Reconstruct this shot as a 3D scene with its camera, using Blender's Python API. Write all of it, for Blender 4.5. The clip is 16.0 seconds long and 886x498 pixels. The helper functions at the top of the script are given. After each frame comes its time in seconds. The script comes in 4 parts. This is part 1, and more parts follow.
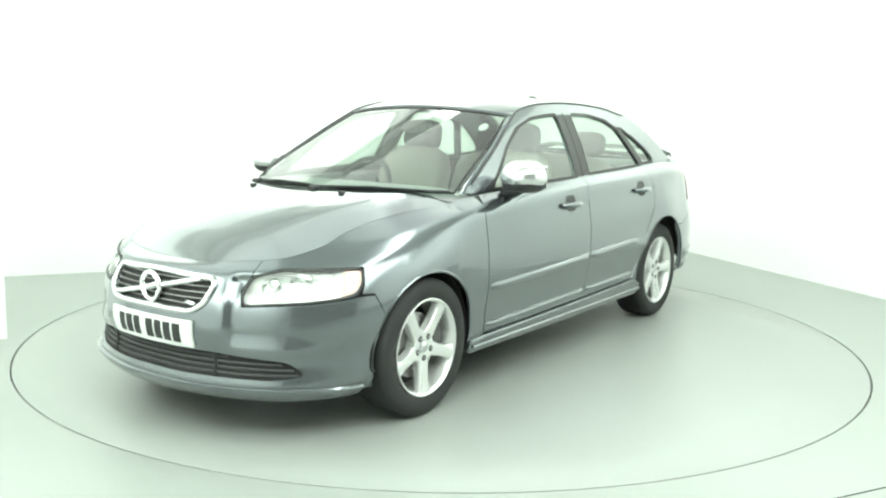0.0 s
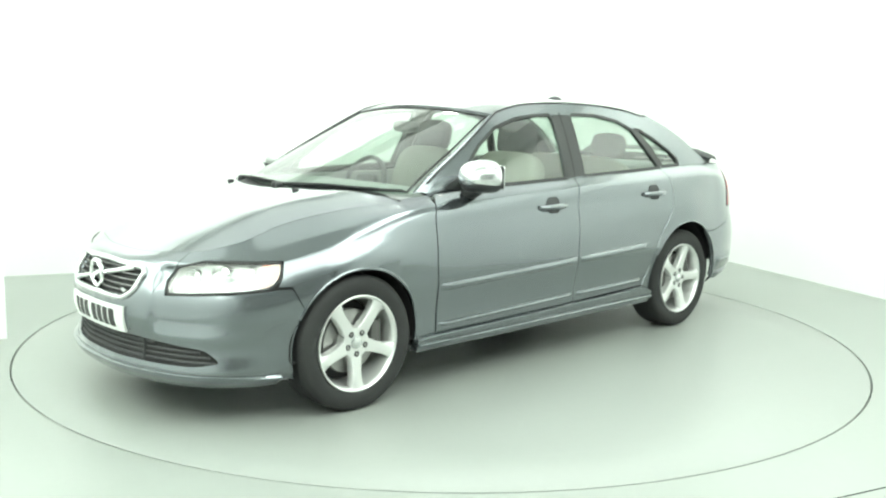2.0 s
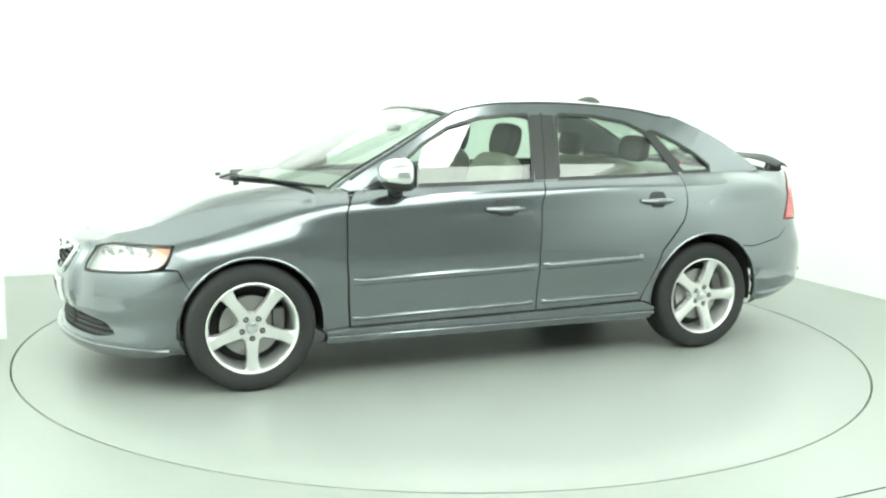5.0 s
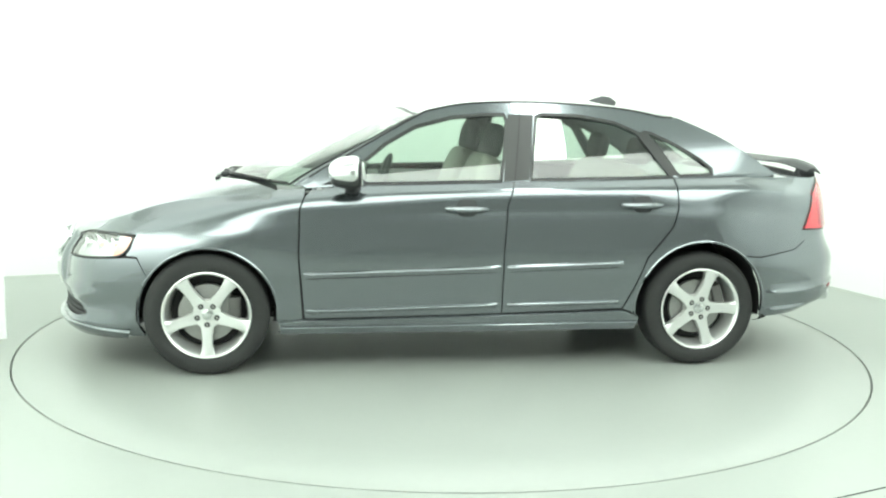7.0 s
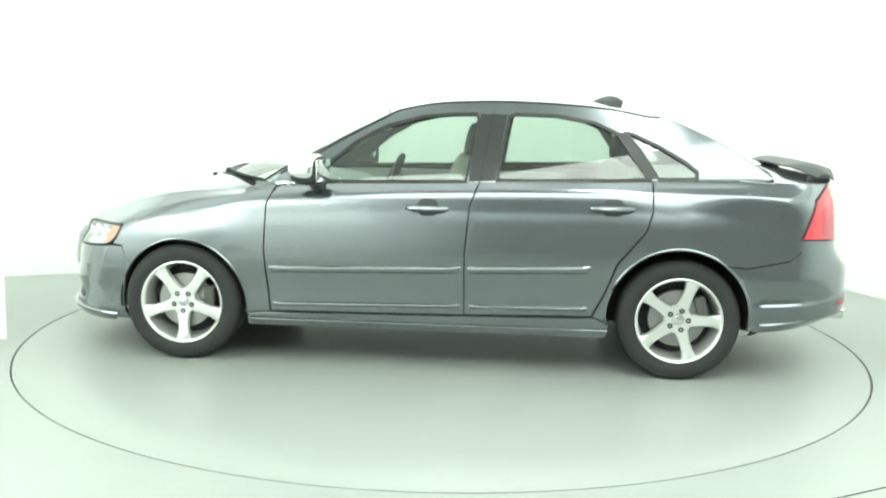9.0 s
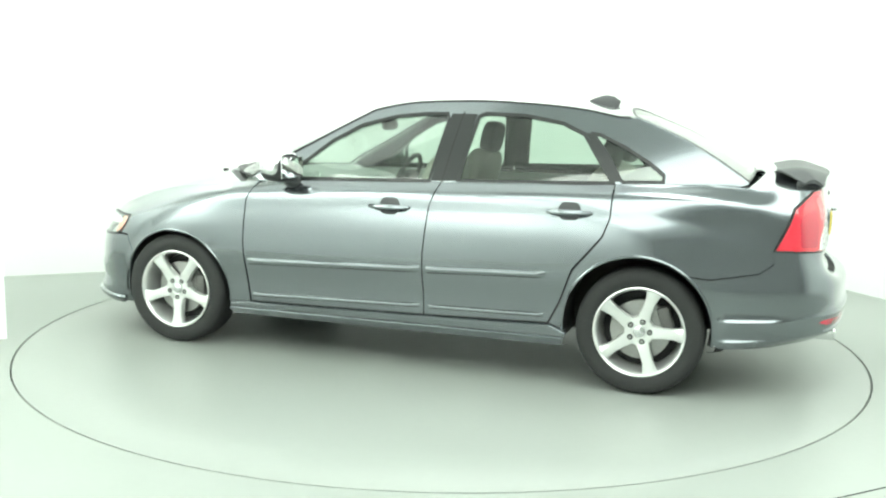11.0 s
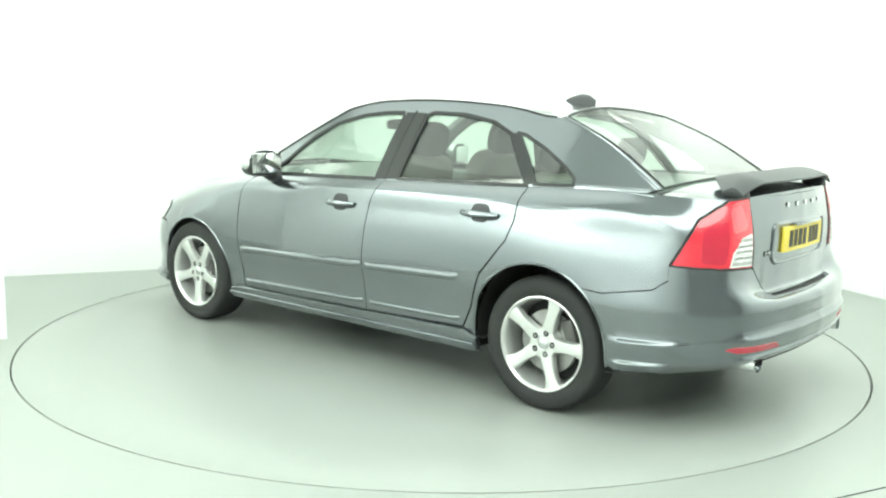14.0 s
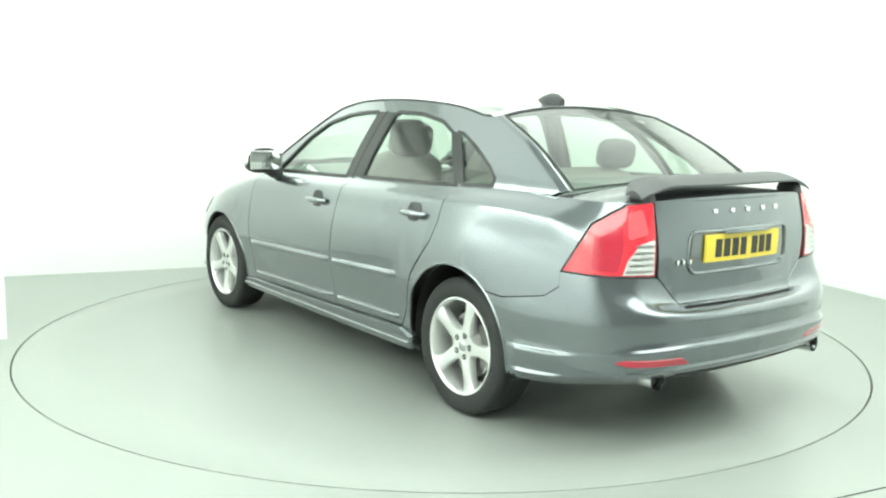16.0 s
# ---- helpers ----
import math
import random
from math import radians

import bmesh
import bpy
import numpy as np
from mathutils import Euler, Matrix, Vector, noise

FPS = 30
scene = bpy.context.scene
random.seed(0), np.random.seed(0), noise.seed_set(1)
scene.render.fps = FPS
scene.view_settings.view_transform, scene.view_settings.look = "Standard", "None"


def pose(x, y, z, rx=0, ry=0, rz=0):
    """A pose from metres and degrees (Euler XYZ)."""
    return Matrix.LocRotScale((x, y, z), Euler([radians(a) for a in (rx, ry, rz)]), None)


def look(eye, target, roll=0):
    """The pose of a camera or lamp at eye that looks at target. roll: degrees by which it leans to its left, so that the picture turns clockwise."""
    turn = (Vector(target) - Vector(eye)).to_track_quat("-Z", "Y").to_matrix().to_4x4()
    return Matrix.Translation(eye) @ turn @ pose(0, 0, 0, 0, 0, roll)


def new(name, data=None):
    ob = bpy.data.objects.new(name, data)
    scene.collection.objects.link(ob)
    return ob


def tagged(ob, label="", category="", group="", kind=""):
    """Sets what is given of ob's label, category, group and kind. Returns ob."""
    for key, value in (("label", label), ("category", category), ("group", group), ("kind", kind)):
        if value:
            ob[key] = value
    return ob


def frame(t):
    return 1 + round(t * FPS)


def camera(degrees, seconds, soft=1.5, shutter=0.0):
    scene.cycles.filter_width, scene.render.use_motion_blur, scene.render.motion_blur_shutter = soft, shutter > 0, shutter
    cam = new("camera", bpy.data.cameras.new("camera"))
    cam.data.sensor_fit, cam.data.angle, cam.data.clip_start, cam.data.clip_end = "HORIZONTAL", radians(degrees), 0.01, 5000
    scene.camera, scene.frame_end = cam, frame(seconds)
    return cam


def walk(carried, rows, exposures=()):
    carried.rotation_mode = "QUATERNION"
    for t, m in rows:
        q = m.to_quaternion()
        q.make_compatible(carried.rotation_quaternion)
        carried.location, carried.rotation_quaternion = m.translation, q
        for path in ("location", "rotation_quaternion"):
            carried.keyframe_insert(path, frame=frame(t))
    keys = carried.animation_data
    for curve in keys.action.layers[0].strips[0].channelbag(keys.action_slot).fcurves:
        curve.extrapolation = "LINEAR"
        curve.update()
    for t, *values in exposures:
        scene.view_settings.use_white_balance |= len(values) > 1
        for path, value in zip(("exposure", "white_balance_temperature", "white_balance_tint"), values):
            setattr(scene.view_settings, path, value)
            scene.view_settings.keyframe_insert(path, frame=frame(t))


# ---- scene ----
cam = camera(51.26, 16.0, soft=2.2)
EYE = (0.0, -5.629, 1.393)
STAND = look(EYE, (-0.0036, 0.0, 1.393 - 5.629 * math.tan(radians(8.846))), 1.127)
walk(cam, ((0.0, STAND), (16.0, STAND)), exposures=((0.0, 0.16), (16.0, 0.16)))

# turn of the platform in degrees, second by second
TURN = ((0.0, 54.8), (0.5, 53.3), (1.0, 50.5), (1.5, 47.1), (2.0, 43.5), (3.0, 36.5), (4.0, 29.5), (5.0, 22.5), (6.5, 12.0), (8.0, 1.9),
        (9.0, -4.9), (10.0, -11.6), (11.5, -21.9), (13.0, -32.4), (14.0, -39.4), (15.0, -46.4), (16.0, -53.4))

# ---- light ----
world = bpy.data.worlds.new("studio")
scene.world = world
world.use_nodes = True
world.node_tree.nodes["Background"].inputs[0].default_value = (0.9, 1.0, 0.93, 1)
world.node_tree.nodes["Background"].inputs[1].default_value = 0.2

ROOM = radians(22.8)                                   # the room is turned against the camera
E1, E2 = Vector((math.cos(ROOM), math.sin(ROOM), 0)), Vector((-math.sin(ROOM), math.cos(ROOM), 0))
RIGHT, BACK, LEFT, FRONT, CEILING = 3.585, 2.69, -4.4, -7.6, 3.3


def room(a, b, z=0.0):
    """A place in the room: a along the back wall, b towards it."""
    return E1 * a + E2 * b + Vector((0, 0, z))


# place, width, length, power and tilt: softboxes over the car, a strip, and washers leaning at three walls
# all hang out of view; the washers are added to brighten walls and car sides
LAMPS = tuple((a, b, 2.2, 2.5, power, 0, 0) for a in (-2.7, -0.5, 1.7) for b, power in ((-4.1, 80), (0.2, 20))) + (
    (0.5, -0.8, 0.40, 5.6, 80, 0, 0), (-0.4, BACK - 0.95, 6.8, 0.45, 80, 62, 0),
    (LEFT + 0.95, -1.4, 0.45, 6.8, 235, 0, 62), (RIGHT - 0.95, -1.4, 0.45, 6.8, 80, 0, -62))


def lamp_pose(a, b, tilt_x, tilt_y):
    return Matrix.Translation(room(a, b, CEILING - (0.34 if tilt_x or tilt_y else 0.0))) @ pose(0, 0, 0, tilt_x, tilt_y, 22.8)


for a, b, w, l, power, tilt_x, tilt_y in LAMPS:
    lamp = new("softbox_light", bpy.data.lights.new("softbox_light", "AREA"))
    lamp.data.shape, lamp.data.size, lamp.data.size_y = "RECTANGLE", w, l
    lamp.data.energy, lamp.data.color = power, (0.915, 1.0, 0.92)
    lamp.matrix_world = lamp_pose(a, b, tilt_x, tilt_y) @ Matrix.Translation((0, 0, -0.13))

# ---- materials ----
def material(name, color, rough=0.5, metal=0.0, coat=0.0, grain=0.0, scale=40.0, bump=0.0, vary=0.08, wear=1.5, trans=0.0, emit=None):
    m = bpy.data.materials.new(name)
    m.use_nodes = True
    nt, n = m.node_tree, m.node_tree.nodes
    b = n["Principled BSDF"]
    b.inputs["Roughness"].default_value, b.inputs["Metallic"].default_value = rough, metal
    b.inputs["Coat Weight"].default_value, b.inputs["Coat Roughness"].default_value = coat, 0.025
    b.inputs["Transmission Weight"].default_value = trans
    b.inputs["Base Color"].default_value = (*color, 1)
    co = n.new("ShaderNodeTexCoord")
    fine, broad = n.new("ShaderNodeTexNoise"), n.new("ShaderNodeTexNoise")
    fine.inputs["Scale"].default_value, broad.inputs["Scale"].default_value = scale, wear
    fine.inputs["Detail"].default_value, broad.inputs["Detail"].default_value = 4, 3
    mix, ramp = n.new("ShaderNodeMix"), n.new("ShaderNodeMapRange")
    add = n.new("ShaderNodeMath")
    add.operation = "MULTIPLY_ADD"
    add.inputs[1].default_value = 0.5
    nt.links.new(co.outputs["Object"], fine.inputs["Vector"])
    nt.links.new(co.outputs["Object"], broad.inputs["Vector"])
    nt.links.new(fine.outputs["Fac"], add.inputs[0])
    half = n.new("ShaderNodeMath")
    half.operation = "MULTIPLY"
    half.inputs[1].default_value = 0.5
    nt.links.new(broad.outputs["Fac"], half.inputs[0])
    nt.links.new(half.outputs[0], add.inputs[2])
    mix.data_type = "RGBA"
    mix.inputs[6].default_value = (*[c * (1 - vary) for c in color], 1)
    mix.inputs[7].default_value = (*[min(1, c * (1 + vary)) for c in color], 1)
    nt.links.new(add.outputs[0], mix.inputs[0])
    nt.links.new(mix.outputs[2], b.inputs["Base Color"])
    ramp.inputs["To Min"].default_value, ramp.inputs["To Max"].default_value = max(0, rough - 0.06 - grain), min(1, rough + 0.06 + grain)
    nt.links.new(broad.outputs["Fac"], ramp.inputs["Value"])
    nt.links.new(ramp.outputs[0], b.inputs["Roughness"])
    if bump:
        bp = n.new("ShaderNodeBump")
        bp.inputs["Strength"].default_value, bp.inputs["Distance"].default_value = bump, 0.002
        nt.links.new(fine.outputs["Fac"], bp.inputs["Height"])
        nt.links.new(bp.outputs[0], b.inputs["Normal"])
    if emit:
        b.inputs["Emission Color"].default_value, b.inputs["Emission Strength"].default_value = (*color, 1), emit
    return m


def glass(name, tint, gloss=1.0, haze=0.0):
    m = bpy.data.materials.new(name)
    m.use_nodes = True
    nt, n = m.node_tree, m.node_tree.nodes
    n.remove(n["Principled BSDF"])
    clear, shine, mix, facing = n.new("ShaderNodeBsdfTransparent"), n.new("ShaderNodeBsdfGlossy"), n.new("ShaderNodeMixShader"), n.new("ShaderNodeLayerWeight")
    bend, share = n.new("ShaderNodeMath"), n.new("ShaderNodeMath")
    clear.inputs[0].default_value = (*tint, 1)
    shine.inputs["Roughness"].default_value = 0.02
    shine.inputs[0].default_value = (gloss, gloss, gloss, 1)
    bend.operation, share.operation = "POWER", "MULTIPLY_ADD"      # gloss rises towards a slanting view
    bend.inputs[1].default_value, share.inputs[1].default_value, share.inputs[2].default_value = 4.0, 0.75, 0.10
    nt.links.new(facing.outputs["Facing"], bend.inputs[0])
    nt.links.new(bend.outputs[0], share.inputs[0])
    nt.links.new(share.outputs[0], mix.inputs[0])
    nt.links.new(clear.outputs[0], mix.inputs[1])
    nt.links.new(shine.outputs[0], mix.inputs[2])
    last = mix
    if haze:
        milk, last = n.new("ShaderNodeBsdfDiffuse"), n.new("ShaderNodeMixShader")
        milk.inputs[0].default_value = (0.85, 0.87, 0.85, 1)
        last.inputs[0].default_value = haze
        nt.links.new(mix.outputs[0], last.inputs[1])
        nt.links.new(milk.outputs[0], last.inputs[2])
    nt.links.new(last.outputs[0], n["Material Output"].inputs[0])
    return m


PAINT = material("grey_metallic_paint", (0.178, 0.197, 0.212), 0.20, 0.85, 1.0, scale=900, vary=0.10, wear=0.8)
PAINT.node_tree.nodes["Principled BSDF"].inputs["Coat IOR"].default_value = 1.5
SHELL = material("inner_shell_black", (0.02, 0.02, 0.02), 0.8, scale=60)
PLASTIC = material("black_plastic", (0.022, 0.024, 0.025), 0.45, scale=300, bump=0.15, vary=0.2)
RUBBER = material("black_rubber_trim", (0.018, 0.020, 0.020), 0.40, scale=200, vary=0.2)
TYRE = material("tyre_rubber", (0.021, 0.022, 0.022), 0.75, scale=90, bump=0.35, vary=0.3)
ALLOY = material("silver_alloy", (0.74, 0.75, 0.74), 0.33, 0.7, 0.3, scale=120, vary=0.06)
STEEL = material("brake_steel", (0.35, 0.35, 0.34), 0.4, 0.9, scale=60, vary=0.2)
CASTING = material("cast_iron_grey", (0.12, 0.12, 0.115), 0.55, 0.6, scale=80, vary=0.25)
# dark colour for the shade inside the door handle recesses
RECESS_SHADE = material("handle_recess_shade_colour", (0.035, 0.038, 0.040), 0.42, scale=200, vary=0.15)
CHROME = material("chrome", (0.85, 0.86, 0.86), 0.08, 1.0, scale=30, vary=0.03)
SATIN = material("satin_silver", (0.72, 0.74, 0.74), 0.22, 0.9, scale=40, vary=0.05)
RED = material("red_lens", (0.62, 0.03, 0.05), 0.12, 0.0, 1.0, scale=70, vary=0.25, wear=12)
DARKRED = material("dark_red_reflector", (0.46, 0.02, 0.045), 0.15, 0.0, 1.0, scale=80, vary=0.2)
PINKRED = material("pale_red_lens", (0.72, 0.09, 0.11), 0.15, 0.0, 1.0, scale=60, vary=0.3, wear=14)
SPOILER = material("dark_satin_spoiler_paint", (0.060, 0.064, 0.066), 0.48, 0.1, 0.0, scale=300, vary=0.12)
AMBER = material("amber_lens", (0.85, 0.22, 0.10), 0.15, 0.0, 1.0, scale=60, vary=0.15)
CLEARLENS = glass("clear_lens", (0.93, 0.96, 0.94), 1.0, 0.10)
SILVER = material("lamp_reflector", (0.58, 0.60, 0.585), 0.25, 0.35, scale=40, vary=0.08)
WHITELENS = material("white_lens", (0.66, 0.67, 0.65), 0.2, 0.3, 1.0, scale=70, vary=0.45)
GLASS = glass("window_glass", (0.68, 0.77, 0.71))
MIRROR = material("mirror_silver", (0.85, 0.86, 0.86), 0.02, 1.0, vary=0.01)
PLATE_W = material("white_plate", (0.72, 0.74, 0.72), 0.35, scale=60, vary=0.05)
PLATE_Y = material("yellow_plate", (0.72, 0.56, 0.06), 0.35, scale=60, vary=0.05)
INK = material("plate_black", (0.02, 0.02, 0.02), 0.5)
BEIGE = material("cream_leather", (0.33, 0.315, 0.28), 0.55, scale=160, bump=0.3, vary=0.10)
CHARCOAL = material("charcoal_fabric", (0.05, 0.052, 0.055), 0.8, scale=220, bump=0.4, vary=0.2)
LINING = material("pale_roof_lining", (0.62, 0.62, 0.58), 0.9, scale=200, bump=0.3, vary=0.06)
TRIM = material("grey_interior_trim", (0.30, 0.31, 0.305), 0.6, scale=200, bump=0.2, vary=0.15)
WALL = material("white_wall_paint", (0.86, 0.88, 0.86), 0.7, scale=30, bump=0.05, vary=0.02, wear=0.6)
FLOOR = material("pale_floor_paint", (0.286, 0.310, 0.287), 0.40, scale=25, bump=0.0, vary=0.05, wear=0.7)
DISC = material("pale_platform_paint", (0.286, 0.308, 0.287), 0.36, scale=22, bump=0.0, vary=0.05, wear=0.9)
GREY_BACKING = material("unseen_grey_backing", (0.27, 0.285, 0.275), 0.9, scale=60, bump=0.3, vary=0.15)
GAP = material("dark_gap", (0.03, 0.035, 0.03), 0.8)
LAMPBOX = material("lamp_housing", (0.8, 0.82, 0.8), 0.5)


# ---- builders ----
def mesh_object(name, verts, faces, mat, parent=None, label="", normals=None, smooth=True):
    me = bpy.data.meshes.new(name)
    me.from_pydata([tuple(map(float, v)) for v in verts], [], [tuple(map(int, f)) for f in faces])
    me.materials.append(mat)
    me.polygons.foreach_set("use_smooth", [smooth] * len(me.polygons))
    me.update()
    if normals is not None:
        me.normals_split_custom_set([tuple(map(float, normals[l.vertex_index])) for l in me.loops])
    ob = new(name, me)
    ob.parent = parent
    if label:
        tagged(ob, label)
    return ob


def part(name, bm, mat, parent=None, label="", smooth=True, angle=35):
    bmesh.ops.recalc_face_normals(bm, faces=bm.faces)
    me = bpy.data.meshes.new(name)
    for f in bm.faces:
        f.smooth = smooth
    if smooth:
        for e in bm.edges:
            if len(e.link_faces) == 2 and e.calc_face_angle(0) > radians(angle):
                e.smooth = False
    bm.to_mesh(me)
    bm.free()
    me.materials.append(mat)
    ob = new(name, me)
    ob.parent = parent
    if label:
        tagged(ob, label)
    return ob


def box(sx, sy, sz, at=(0, 0, 0), bevel=0.0, segments=2, turn=None, taper=1.0):
    bm = bmesh.new()
    bmesh.ops.create_cube(bm, size=1)
    for v in bm.verts:
        k = taper if v.co.z > 0 else 1.0
        v.co = Vector((v.co.x * sx * k, v.co.y * sy * k, v.co.z * sz))
    if bevel:
        bmesh.ops.bevel(bm, geom=list(bm.edges), offset=bevel, segments=segments, profile=0.5, affect="EDGES")
    m = Matrix.Translation(at) @ (turn or Matrix())
    bmesh.ops.transform(bm, matrix=m, verts=bm.verts)
    return bm


def merged(*bms):
    out = bms[0]
    for b in bms[1:]:
        me = bpy.data.meshes.new("scratch")
        b.to_mesh(me)
        b.free()
        out.from_mesh(me)
        bpy.data.meshes.remove(me)
    return out


def rod(points, radius, sides=10, closed=False):
    """A round bar along points; radius a number or one for each point."""
    bm = bmesh.new()
    pts = [Vector(p) for p in points]
    rings = []
    n = len(pts)
    for i, p in enumerate(pts):
        a, b = (pts[i - 1], pts[(i + 1) % n]) if closed else (pts[max(i - 1, 0)], pts[min(i + 1, n - 1)])
        d = (b - a).normalized()
        s = d.cross(Vector((0, 0, 1)) if abs(d.z) < 0.9 else Vector((1, 0, 0))).normalized()
        u = s.cross(d)
        r = radius[i] if isinstance(radius, (tuple, list)) else radius
        rings.append([bm.verts.new(p + s * math.cos(t) * r + u * math.sin(t) * r) for t in (2 * math.pi * k / sides for k in range(sides))])
    for i in range(n if closed else n - 1):
        a, b = rings[i], rings[(i + 1) % n]
        for k in range(sides):
            bm.faces.new((a[k], a[(k + 1) % sides], b[(k + 1) % sides], b[k]))
    if not closed:
        bm.faces.new(rings[0])
        bm.faces.new(rings[-1])
    return bm


def lathe(profile, steps=72, cap=False):
    """Turns (radius, y) about the y axis."""
    bm = bmesh.new()
    rings = []
    for r, y in profile:
        rings.append([bm.verts.new((r * math.cos(t), y, r * math.sin(t))) for t in (2 * math.pi * k / steps for k in range(steps))])
    for a, b in zip(rings, rings[1:]):
        for k in range(steps):
            bm.faces.new((a[k], a[(k + 1) % steps], b[(k + 1) % steps], b[k]))
    if cap:
        bm.faces.new(rings[0])
        bm.faces.new(rings[-1])
    return bm


def densify(poly, step):
    out = []
    for (a, b), (c, d) in zip(poly, list(poly[1:]) + [poly[0]]):
        n = max(1, int(math.ceil(math.hypot(c - a, d - b) / step)))
        out += [(a + (c - a) * i / n, b + (d - b) * i / n) for i in range(n)]
    return out


def rounded(poly, r, n=4):
    """The polygon with its corners rounded off."""
    out = []
    m = len(poly)
    for i in range(m):
        p, a, b = Vector(poly[i]), Vector(poly[i - 1]), Vector(poly[(i + 1) % m])
        k = min(r, (a - p).length * 0.45, (b - p).length * 0.45)
        s, e = p + (a - p).normalized() * k, p + (b - p).normalized() * k
        for j in range(n + 1):
            t = j / n
            out.append(tuple(s * (1 - t) ** 2 + p * 2 * t * (1 - t) + e * t * t))
    return out


def inset(poly, d):
    """The polygon moved inwards by d (outwards where d is negative)."""
    p = np.array(poly)
    area = np.sum(p[:, 0] * np.roll(p[:, 1], -1) - np.roll(p[:, 0], -1) * p[:, 1])
    e = np.roll(p, -1, 0) - p
    e /= np.maximum(np.linalg.norm(e, axis=1), 1e-9)[:, None]
    nrm = np.stack([-e[:, 1], e[:, 0]], 1) * (1 if area > 0 else -1)
    m = nrm + np.roll(nrm, 1, 0)
    m /= np.maximum((m * m).sum(1), 0.6)[:, None] / 2
    return [tuple(v) for v in p + m * d]


def inside(pts, poly):
    p = np.array(poly)
    x, y = pts[:, 0], pts[:, 1]
    hit = np.zeros(len(pts), bool)
    for (ax, ay), (bx, by) in zip(p, np.roll(p, -1, 0)):
        if ay != by:
            hit ^= ((ay > y) != (by > y)) & (x < (bx - ax) * (y - ay) / (by - ay) + ax)
    return hit


def normals_of(fn, uv):
    e = 0.004
    du = fn(uv[:, 0] + e, uv[:, 1]) - fn(uv[:, 0] - e, uv[:, 1])
    dv = fn(uv[:, 0], uv[:, 1] + e) - fn(uv[:, 0], uv[:, 1] - e)
    n = np.cross(du, dv)
    return n / np.maximum(np.linalg.norm(n, axis=1), 1e-12)[:, None]


def patch(name, poly, fn, mat, parent, label="", step=0.03, holes=(), gap=0.0015, depth=0.016, lift=0.0, dense=True, rows=None):
    """A panel: the outline poly on the surface fn(u, v), with holes, edges turned in by depth and a joint of gap round it."""
    rings = [inset(densify(poly, step) if dense else list(poly), gap)] + [inset(densify(h, step), 0) for h in holes]
    pts, edges = [], []
    for ring in rings:
        k = len(pts)
        pts += ring
        edges += [(k + i, k + (i + 1) % len(ring)) for i in range(len(ring))]
    rim = len(pts)
    p = np.array(pts)
    lo, hi = p.min(0), p.max(0)
    gx, gy = np.meshgrid(np.arange(lo[0] + step / 2, hi[0], step), np.arange(lo[1] + step / 2, hi[1], step))
    g = np.stack([gx.ravel(), gy.ravel()], 1)
    keep = inside(g, rings[0])
    for h in rings[1:]:
        keep &= ~inside(g, h)
    g = g[keep]
    if len(g):
        near = np.min(np.hypot(g[:, None, 0] - p[None, :, 0], g[:, None, 1] - p[None, :, 1]), 1)
        g = g[near > step * 0.45]
    if rows is not None:                               # finer rows along a crease
        k = inside(rows, rings[0])
        for h in rings[1:]:
            k &= ~inside(rows, h)
        k &= np.min(np.hypot(rows[:, None, 0] - p[None, :, 0], rows[:, None, 1] - p[None, :, 1]), 1) > 0.006
        rows = rows[k]
        if len(rows):
            g = np.concatenate([g[np.min(np.hypot(g[:, None, 0] - rows[None, :, 0], g[:, None, 1] - rows[None, :, 1]), 1) > step * 0.5], rows])
    allp = [Vector(q) for q in pts] + [Vector(q) for q in g]
    from mathutils.geometry import delaunay_2d_cdt
    v2, _, f2, *_ = delaunay_2d_cdt(allp, edges, [], 0, 1e-6)
    uv = np.array([tuple(v) for v in v2])
    f2 = np.array([f for f in f2 if len(f) == 3])
    mid = uv[f2].mean(1)
    keep = inside(mid, rings[0])
    for h in rings[1:]:
        keep &= ~inside(mid, h)
    f2 = f2[keep]
    pos, nrm = fn(uv[:, 0], uv[:, 1]), normals_of(fn, uv)
    c = pos.mean(0) - np.array([0, 0, 0.55])
    if np.sum(nrm * (pos - np.array([0.0, 0, 0.55]))) < 0:
        nrm, f2 = -nrm, f2[:, ::-1]
    pos = pos + nrm * lift
    verts, norms, faces = list(pos), list(nrm), [tuple(f) for f in f2]
    count = {}
    for a, b, cc in faces:
        for e in ((a, b), (b, cc), (cc, a)):
            count[e] = count.get(e, 0) + 1
    border = [e for e in count if (e[1], e[0]) not in count]
    for a, b in border:
        k = len(verts)
        out = np.cross(pos[b] - pos[a], nrm[a])
        out = out / max(np.linalg.norm(out), 1e-9)
        for q in (a, b):
            verts.append(pos[q])
            norms.append(out * 0.8 + nrm[q] * 0.5)
        for q in (a, b):
            verts.append(pos[q] - nrm[q] * depth)
            norms.append(out)
        faces += [(k, k + 2, k + 3, k + 1)]
    return mesh_object(name, verts, faces, mat, parent, label, normals=norms)


